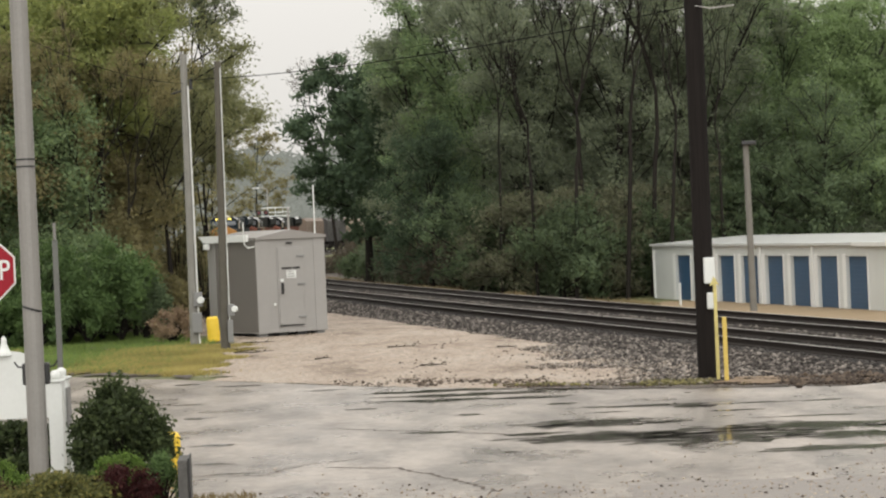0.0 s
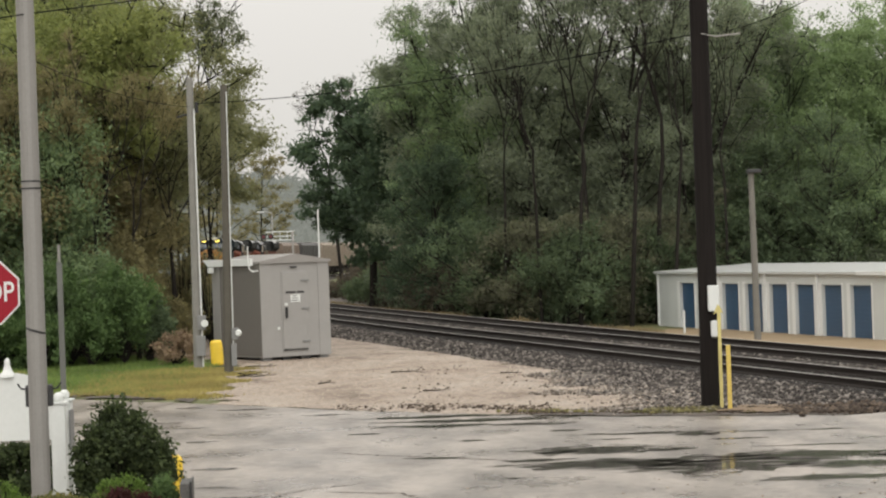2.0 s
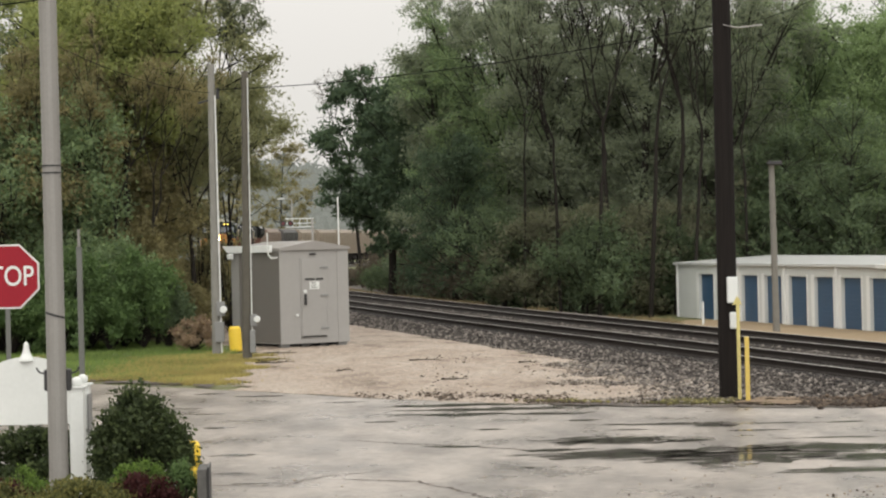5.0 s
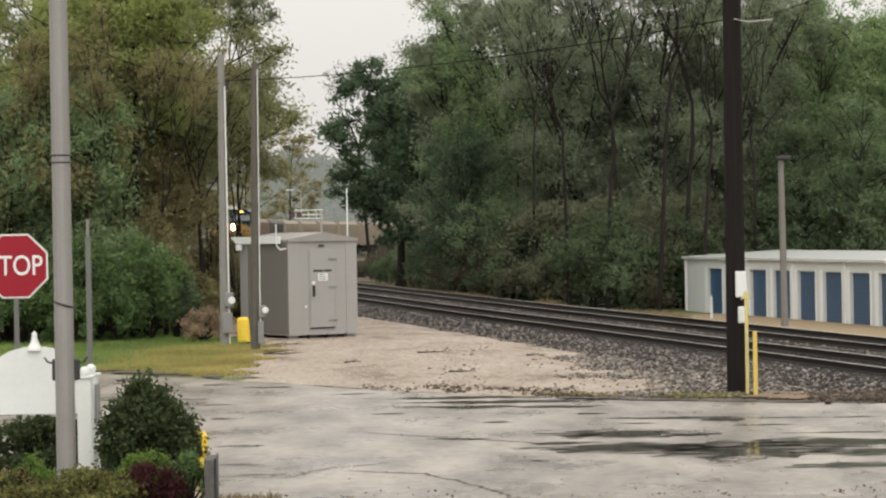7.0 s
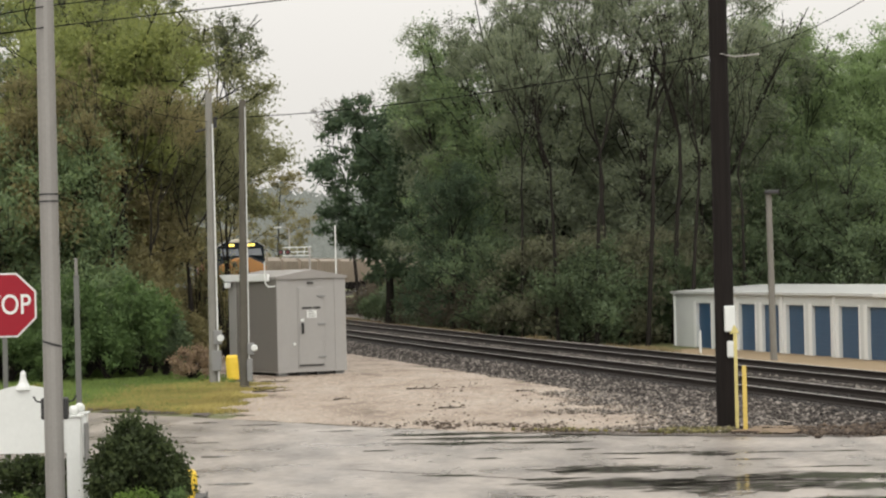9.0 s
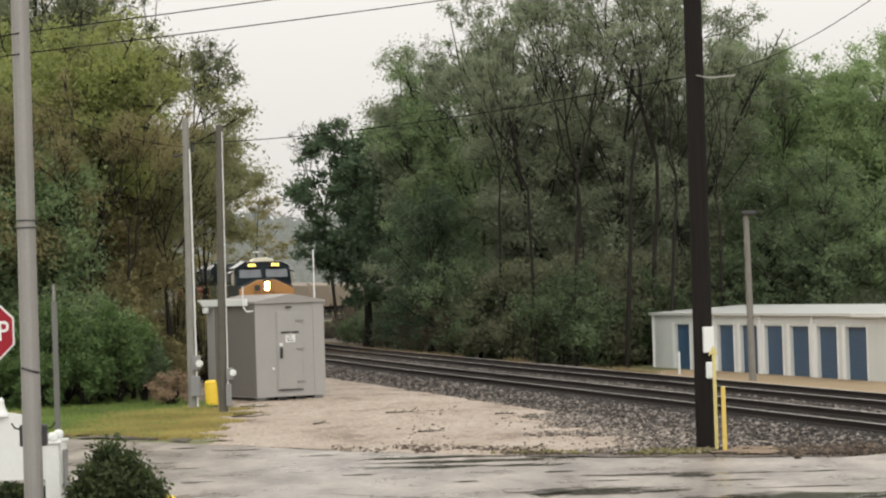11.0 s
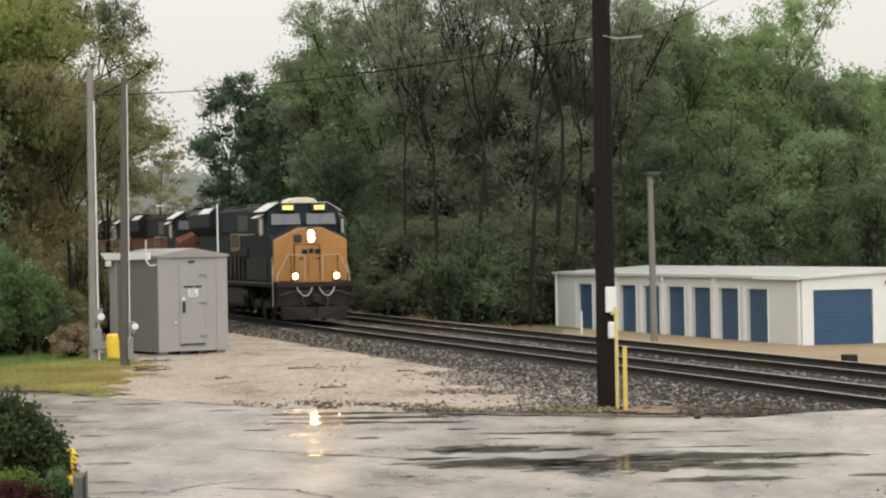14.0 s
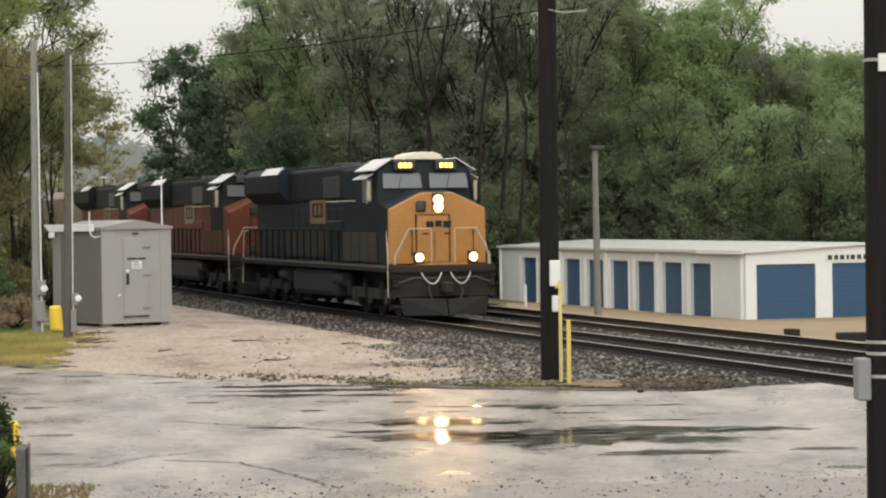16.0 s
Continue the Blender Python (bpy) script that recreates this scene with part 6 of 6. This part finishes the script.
def loco(body, low, nose, nose_side, label, lit):
    th = thing("locomotive", Matrix.Identity(4), label, "locomotive", "train")
    grime = M["grime"] if lit else M["loco_rust"]
    pane_mat = M["glass"] if lit else M["glass_dark"]
    # frame and walkways
    part("frame", box(-1.5, 1.5, 0.75, 21.6, 1.30, 1.50, 0.02), M["under"], th)
    for sx in (-1, 1):
        part("sill_stripe", box(sx * 1.505 - 0.008, sx * 1.505 + 0.008, 1.6, 20.8, 1.42, 1.48), M["sill"], th, "dull sill stripe")
    part("fuel_tank", box(-1.35, 1.35, 8.2, 14.0, 0.42, 1.28, 0.18), M["tank"], th)
    for y in (7.2, 14.6):
        part("reservoir", rod((-1.2, y, 1.0), (-1.2, y + 1.2, 1.0), 0.2, seg=12), M["tank"], th)
    # plain dark blocks, added to stand for the shade between the wheels
    for y0, y1 in ((1.2, 8.0), (14.2, 21.2)):
        part("shade_block", box(-0.66, 0.66, y0, y1, 0.2, 1.3, 0.05), M["under"], th)
    bogie(th, 4.6, 3, 3.7)
    bogie(th, 17.6, 3, 3.7)
    # pilot, plough, coupler
    for y, s in ((0.95, 1), (21.72, -1)):
        part("pilot", box(-1.48, 1.48, y - 0.06, y + 0.06, 0.62, 1.5, 0.02), M["under"], th)
        part("coupler", box(-0.14, 0.14, min(y, y - 0.55 * s), max(y, y - 0.55 * s), 0.72, 1.02, 0.05), M["under"], th)
    for sx in (-1, 1):
        bm = bmesh.new()
        vs = [bm.verts.new(v) for v in ((sx * 0.02, 0.42, 0.12), (sx * 1.22, 0.80, 0.12), (sx * 1.34, 0.86, 0.62), (sx * 0.02, 0.58, 0.56),
                                        (sx * 0.02, 0.54, 0.12), (sx * 1.18, 0.90, 0.12), (sx * 1.30, 0.93, 0.62), (sx * 0.02, 0.70, 0.56))]
        for q in ((0, 1, 2, 3), (7, 6, 5, 4), (0, 4, 5, 1), (1, 5, 6, 2), (2, 6, 7, 3), (3, 7, 4, 0)):
            bm.faces.new([vs[i] for i in q])
        bmesh.ops.recalc_face_normals(bm, faces=bm.faces[:])
        part("plough_blade", bm, M["plow"], th, "grey-brown snow plough blade")
        part("uncoupling_lever", tube([(sx * 0.2, 0.76, 1.12), (sx * 0.9, 0.76, 1.16), (sx * 1.35, 0.8, 1.02)], 0.018), M["sill"], th)
        part("air_hose", tube([(sx * 0.45, 0.88, 0.95), (sx * 0.5, 0.72, 0.8), (sx * 0.42, 0.68, 0.55)], 0.03), M["black"], th)
        part("anticlimber", box(sx * 0.75 - 0.55, sx * 0.75 + 0.55, 0.80, 0.90, 1.24, 1.40, 0.03), M["under"], th)
    for sx in (-1, 1):
        for k in range(4):
            part("step", box(sx * 1.42 - 0.1, sx * 1.42 + 0.1, 0.75, 1.25, 0.35 + k * 0.28, 0.39 + k * 0.28), M["under"], th)
    # hood in panels
    part("hood", box(-1.0, 1.0, 5.1, 21.0, 1.5, 3.36, 0.06), low, th)
    part("hood_top", box(-1.06, 1.06, 5.1, 16.4, 3.35, 4.40, 0.12), body, th)
    part("electrical_cabinet", box(-1.38, 1.38, 5.1, 6.9, 1.5, 3.34, 0.06), low, th)
    part("cabinet_top", box(-1.38, 1.38, 5.1, 6.9, 3.345, 4.25, 0.06), body, th)
    for sx in (-1, 1):
        for k in range(9):
            y = 7.2 + k * 1.02
            part("hood_door", box(sx * 1.0 - 0.02, sx * 1.0 + 0.02, y, y + 0.94, 2.46, 3.1, 0.012), low, th)
            part("hood_door", box(sx * 1.0 - 0.02, sx * 1.0 + 0.02, y, y + 0.94, 1.6, 2.42, 0.012), grime, th, "dirt-splashed lower door")
        part("inverter_box", box(sx * 1.2 - 0.22, sx * 1.2 + 0.22, 7.0, 8.9, 1.5, 2.75, 0.04), low, th)
        part("grille", box(sx * 1.08 - 0.02, sx * 1.08 + 0.02, 8.4, 10.6, 3.45, 4.1, 0.01), M["black"], th)
    # radiator with its flared wings
    wing = [(-1.05, 3.35), (1.05, 3.35), (1.42, 3.7), (1.42, 4.28), (1.2, 4.5), (-1.2, 4.5), (-1.42, 4.28), (-1.42, 3.7)]
    part("radiator", hull(wing, wing, 15.6, 21.2), body, th)
    # pale strips paint the wet sheen along the dark radiator's slopes
    for sx in (-1, 1):
        part("roof_flat", prism([(sx * 1.44, 4.29), (sx * 1.20, 4.53), (sx * 1.18, 4.51), (sx * 1.42, 4.27)], 15.8, 18.4), M["pale_sheen"], th, "roof strip with wet sky sheen painted pale")
    part("fan_cover", box(-0.9, 0.9, 12.2, 15.0, 4.40, 4.50, 0.05), body, th)
    part("exhaust", box(-0.5, 0.5, 10.6, 11.6, 4.40, 4.55, 0.04), M["black"], th)
    # cab
    part("cab", hull([(-1.42, 1.5), (1.42, 1.5), (1.46, 3.3), (1.40, 4.15, 0.22), (0.95, 4.46, 0.30), (-0.95, 4.46, 0.30), (-1.40, 4.15, 0.22), (-1.46, 3.3)],
                     [(-1.42, 1.5), (1.42, 1.5), (1.46, 3.3), (1.40, 4.15), (0.95, 4.46), (-0.95, 4.46), (-1.40, 4.15), (-1.46, 3.3)], 2.55, 5.1), body, th)
    for sx in (-1, 1):
        w = part("side_window", box(sx * 1.455 - 0.012, sx * 1.455 + 0.012, 3.2, 4.3, 3.25, 3.95, 0.01), pane_mat, th)
        part("window_frame", box(sx * 1.47 - 0.015, sx * 1.47 + 0.015, 3.72, 3.78, 3.22, 3.98), M["handrail"], w)
        part("roof_sheet", prism([(sx * 1.55, 4.16), (sx * 0.97, 4.50), (sx * 0.95, 4.475), (sx * 1.53, 4.13)], 2.7, 4.9), M["pale_sheen"], th, "cab roof strip with wet sky sheen painted pale")
        part("awning", prism([(sx * 1.47, 4.06), (sx * 1.74, 3.92), (sx * 1.74, 3.90), (sx * 1.47, 4.03)], 3.0, 4.4), M["pale_sheen"], th, "wet pale window awning")
        part("grab_rail", tube([(sx * 1.40, 5.3, 3.30), (sx * 1.50, 5.35, 3.32), (sx * 1.50, 8.6, 3.32), (sx * 1.1, 8.7, 3.30)], 0.02), M["handrail"], th, "thin pale grab rail")
        for k in range(4):
            part("battery_door", box(sx * 1.45 - 0.012, sx * 1.45 + 0.012, 2.75 + k * 1.02, 3.70 + k * 1.02, 1.56, 2.40, 0.01), grime, th, "dirt-splashed lower door")
        part("mirror", box(sx * 1.62 - 0.05, sx * 1.62 + 0.05, 2.95, 3.02, 3.3, 3.85, 0.01), M["handrail"], th)
    part("air_conditioner", hull([(-0.62, 4.44), (0.62, 4.44), (0.5, 4.60), (0.25, 4.66), (-0.25, 4.66), (-0.5, 4.60)], [(-0.62, 4.44), (0.62, 4.44), (0.5, 4.60), (0.25, 4.66), (-0.25, 4.66), (-0.5, 4.60)], 2.75, 4.1), M["cream"] if lit else body, th, "cream roof air conditioner" if lit else "")
    for sx in (-1, 1):
        pane = part("windscreen", hull([(sx * 0.70 - 0.60, 3.62, 0.055), (sx * 0.70 + 0.60, 3.62, 0.055), (sx * 0.70 + 0.56, 4.06, 0.17), (sx * 0.70 - 0.58, 4.06, 0.17)], [(sx * 0.70 - 0.59, 3.62), (sx * 0.70 + 0.59, 3.62), (sx * 0.70 + 0.54, 4.06), (sx * 0.70 - 0.56, 4.06)], 2.51, 2.80), pane_mat, th)
        part("wiper", rod((sx * 0.72, 2.65, 3.98), (sx * 0.72 - 0.1, 2.57, 3.65), 0.012, seg=6), M["black"], pane)
        brd = part("number_board", box(sx * 0.62 - 0.32, sx * 0.62 + 0.32, 2.60, 2.80, 4.14, 4.42, 0.03), M["black"], th)
        if lit:
            for k in range(3):
                part("bright_bar", box(sx * 0.62 - 0.19 + k * 0.14, sx * 0.62 - 0.09 + k * 0.14, 2.585, 2.598, 4.21, 4.35, 0.02), M["board"], brd, "lit yellow figure bars")
    # nose: dark flanks and top, a bright face with chamfered shoulders
    face = [(-1.46, 1.52), (1.46, 1.52), (1.46, 3.05), (0.48, 3.51), (-0.48, 3.51), (-1.46, 3.05)]
    back = [(-1.45, 1.5), (1.45, 1.5), (1.46, 3.26), (0.55, 3.60), (-0.55, 3.60), (-1.46, 3.26)]
    part("nose", hull([(x * 0.995, z) for x, z in face], back, 1.56, 2.60), nose_side, th, "" if nose_side is nose else "wet dark nose flanks and top")
    part("nose_face", hull([(x * 0.985, z - 0.01) for x, z in face], face, 1.48, 1.57), nose, th)
    door = part("nose_door", box(-0.62, 0.34, 1.455, 1.482, 1.56, 2.86, 0.02), nose, th)
    for x0, x1, z0, z1 in ((-0.655, -0.63, 1.56, 2.9), (0.345, 0.37, 1.56, 2.9), (-0.64, 0.36, 2.87, 2.89), (-0.10, -0.08, 1.62, 2.4)):
        part("seam", box(x0, x1, 1.445, 1.478, z0, z1), M["under"], th)
    for x0, x1, z0, z1 in ((-0.34, -0.12, 2.53, 2.70), (-0.07, 0.12, 2.55, 2.72), (0.17, 0.40, 2.52, 2.71)):
        part("nose_mark", box(x0, x1, 1.43, 1.452, z0, z1, 0.01), M["loco_blue"], door, "dark blue emblem shape")
    for x in (-0.45, 0.20):
        part("dark_bar", box(x, x + 0.18, 1.44, 1.453, 2.33, 2.38), M["under"], door)
    for x0 in (-0.78, 1.05):
        part("grab_iron", tube([(x0, 1.48, 1.75), (x0, 1.40, 1.78), (x0, 1.40, 2.45), (x0, 1.48, 2.48)], 0.022), M["under"], th)
    part("bell_hatch", box(-0.64, -0.34, 1.45, 1.50, 2.96, 3.26, 0.06), M["black"], th, "dark round-cornered hatch")
    lamp = part("headlight_case", box(-0.16, 0.20, 1.42, 1.60, 2.96, 3.50, 0.06), M["black"], th)
    if lit:
        for z in (3.09, 3.29):
            part("reflector", rod((0.02, 1.405, z), (0.02, 1.42, z), 0.145, seg=20), M["bowl"], lamp, "lamp bowl with the halo painted as orange glow")
            part("headlight", rod((0.02, 1.39, z), (0.02, 1.41, z), 0.09, seg=20), M["headlight"], lamp, "glowing headlight")
    for x in (-0.76, 0.84):
        c = part("ditch_light_case", box(x - 0.14, x + 0.14, 0.74, 0.92, 1.54, 1.88, 0.03), M["black"], th)
        if lit:
            r = 0.075
            part("reflector", rod((x, 0.73, 1.71), (x, 0.745, 1.71), r + 0.045, seg=20), M["bowl"], c, "lamp bowl with the halo painted as orange glow")
            part("ditch_light", rod((x, 0.71, 1.71), (x, 0.735, 1.71), r, seg=20), M["ditch"], c, "glowing ditch light")
    part("deck_edge", box(-0.85, 0.70, 0.80, 0.88, 1.49, 1.55), nose, th, "yellow deck edge")
    part("step_well", box(-1.46, -0.95, 0.86, 1.40, 1.10, 1.50, 0.02), M["under"], th)
    part("step_well", box(0.95, 1.46, 0.86, 1.40, 1.10, 1.50, 0.02), M["under"], th)
    # rails on the front deck and along the sides
    for sx in (-1, 1):
        part("front_handrail", tube([(sx * 0.35, 0.94, 1.5), (sx * 0.35, 0.94, 2.50), (sx * 1.0, 0.96, 2.50), (sx * 1.40, 1.0, 1.75), (sx * 1.45, 1.0, 0.6)], 0.024), M["handrail"], th)
        part("step_rail", tube([(sx * 1.5, 1.42, 0.6), (sx * 1.5, 1.42, 1.7), (sx * 1.44, 1.75, 2.45)], 0.024), M["handrail"], th)
        for k in range(15):
            y = 7.2 + k * 0.92
            part("rail_post", rod((sx * 1.47, y, 1.48), (sx * 1.47, y, 2.45), 0.026, seg=6), M["rail_post"], th)
        part("side_handrail", rod((sx * 1.47, 7.0, 2.45), (sx * 1.47, 20.3, 2.45), 0.018, seg=6), M["rail_post"], th)
        part("rear_handrail", tube([(sx * 1.45, 20.4, 2.45), (sx * 1.45, 21.2, 2.4), (sx * 1.45, 21.5, 0.6)], 0.022), M["handrail"], th)
        part("hose", tube([(0.03 + sx * (0.12 + 0.62 * q), 0.78 - 0.12 * math.sin(math.pi * q), 1.34 - 0.36 * math.sin(math.pi * q) ** 0.7) for q in (0, 0.1, 0.25, 0.4, 0.55, 0.7, 0.85, 0.95, 1)], 0.019), M["hose"], th, "pale brake hose")
    for sx in (-1, 1):
        frame_ = part("emblem", box(sx * 1.025 - 0.008, sx * 1.025 + 0.008, 10.6, 12.7, 2.66, 3.48), M["emblem"], th, "worn yellow square emblem")
        part("emblem_bar", box(sx * 1.036 - 0.004, sx * 1.036 + 0.004, 10.95, 12.35, 2.85, 3.3), M["loco_blue"], frame_)
        for y in (11.2, 11.75):
            part("emblem_stroke", box(sx * 1.042 - 0.003, sx * 1.042 + 0.003, y, y + 0.28, 2.92, 3.24), M["emblem"], frame_)
    # standing height of this class
    for ob in th.children_recursive:
        ob.data.transform(Matrix.Diagonal((1, 1, 1.03, 1)))
    return th


M["hose"] = material("pale_hose", (0.45, 0.43, 0.40), 0.6)
M["sill"] = material("dull_sill", (0.07, 0.06, 0.05), 0.6, dark=0.5, scale=3)
M["cream"] = material("cream_paint", (0.62, 0.58, 0.45), 0.5, dark=0.85)
M["rail_post"] = material("dark_handrail", (0.008, 0.008, 0.008), 0.8, spec=0.05)
M["emblem"] = material("worn_yellow_emblem", (0.16, 0.10, 0.03), 0.5, dark=0.5, scale=5)


def wagon(mat, label):
    """A covered hopper: ribbed sides, sloped ends, roof walk and bogies."""
    th = thing("hopper_wagon", Matrix.Identity(4), label, "freight wagon", "train")
    side = [(-1.5, 1.2), (1.5, 1.2), (1.55, 4.1), (1.2, 4.45), (-1.2, 4.45), (-1.55, 4.1)]
    part("body", hull(side, side, 1.3, 15.2), mat, th)
    part("slope_end", prism([(-1.2, 1.2), (1.2, 1.2), (1.2, 1.5), (-1.2, 1.5)], 0.5, 16.0), M["under"], th)
    for sx in (-1, 1):
        for k in range(12):
            y = 1.6 + k * 1.2
            part("rib", box(sx * 1.56 - 0.04, sx * 1.56 + 0.04, y, y + 0.09, 1.25, 4.05), mat, th)
    for k in range(3):
        part("hopper", hull([(-0.9, 0.35), (0.9, 0.35), (1.3, 1.2), (-1.3, 1.2)], [(-0.9, 0.35), (0.9, 0.35), (1.3, 1.2), (-1.3, 1.2)], 3.9 + 3.0 * k, 6.2 + 3.0 * k), M["under"], th)
    part("roof_walk", box(-0.35, 0.35, 1.2, 15.3, 4.5, 4.56), M["steel"], th)
    part("coupler", box(-0.14, 0.14, -0.2, 16.7, 0.75, 1.0, 0.04), M["under"], th)
    # dark blocks added here too, as the shade behind the wagon's bogies
    for y0, y1 in ((1.0, 3.8), (12.8, 15.6)):
        part("shade_block", box(-0.66, 0.66, y0, y1, 0.25, 1.2, 0.05), M["under"], th)
    bogie(th, 2.4, 2, 1.8)
    bogie(th, 14.1, 2, 1.8)
    return th


TRAIN = [(loco(M["loco_blue"], M["loco_blue"], M["loco_yellow"], M["loco_blue"], "dark blue diesel locomotive with a yellow nose and lit headlights", True), 22.3),
         (loco(M["loco_green"], M["loco_orange"], M["loco_orange"], M["loco_orange"], "orange and black diesel locomotive coupled behind the leader", False), 22.3)]
TRAIN.append((copy_thing(TRAIN[1][0], Matrix.Identity(4)), 22.3))
first = {}
for j in range(13):
    key = ("brown", "coal", "tan")[min(j, 2)]
    if key not in first:
        first[key] = wagon(M[key], {"brown": "brown covered hopper wagon in the train", "coal": "black covered hopper wagon in the train", "tan": "tan covered hopper wagon in the train"}[key])
        TRAIN.append((first[key], 16.6))
    else:
        TRAIN.append((copy_thing(first[key], Matrix.Identity(4)), 16.6))


def lag(t):
    """The train quickens a little towards the crossing."""
    return float(np.interp(t, [0, 8, 10, 12, 13, 14.2, 15.2, 16], [0, 0, 0.15, 0.9, 1.15, 1.15, 0.7, 0.0]))


def motions():
    """The train rolls down the line at a steady pace."""
    start = -1.6
    for th, length in TRAIN:
        rows = []
        for i in range(33):
            t = i * 0.5
            s = 11.7 * (16 - t) - 0.8 + lag(t) + start
            a, _ = line(s + 3)
            b, _ = line(s + length - 3)
            d = (b - a).normalized()
            p = a - d * 3
            rows.append((t, pose(p.x, p.y, RAIL_Z + grade(s + length / 2), 0, 0, math.degrees(math.atan2(-d.x, d.y)))))
        walk(th, rows)
        start += length


motions()
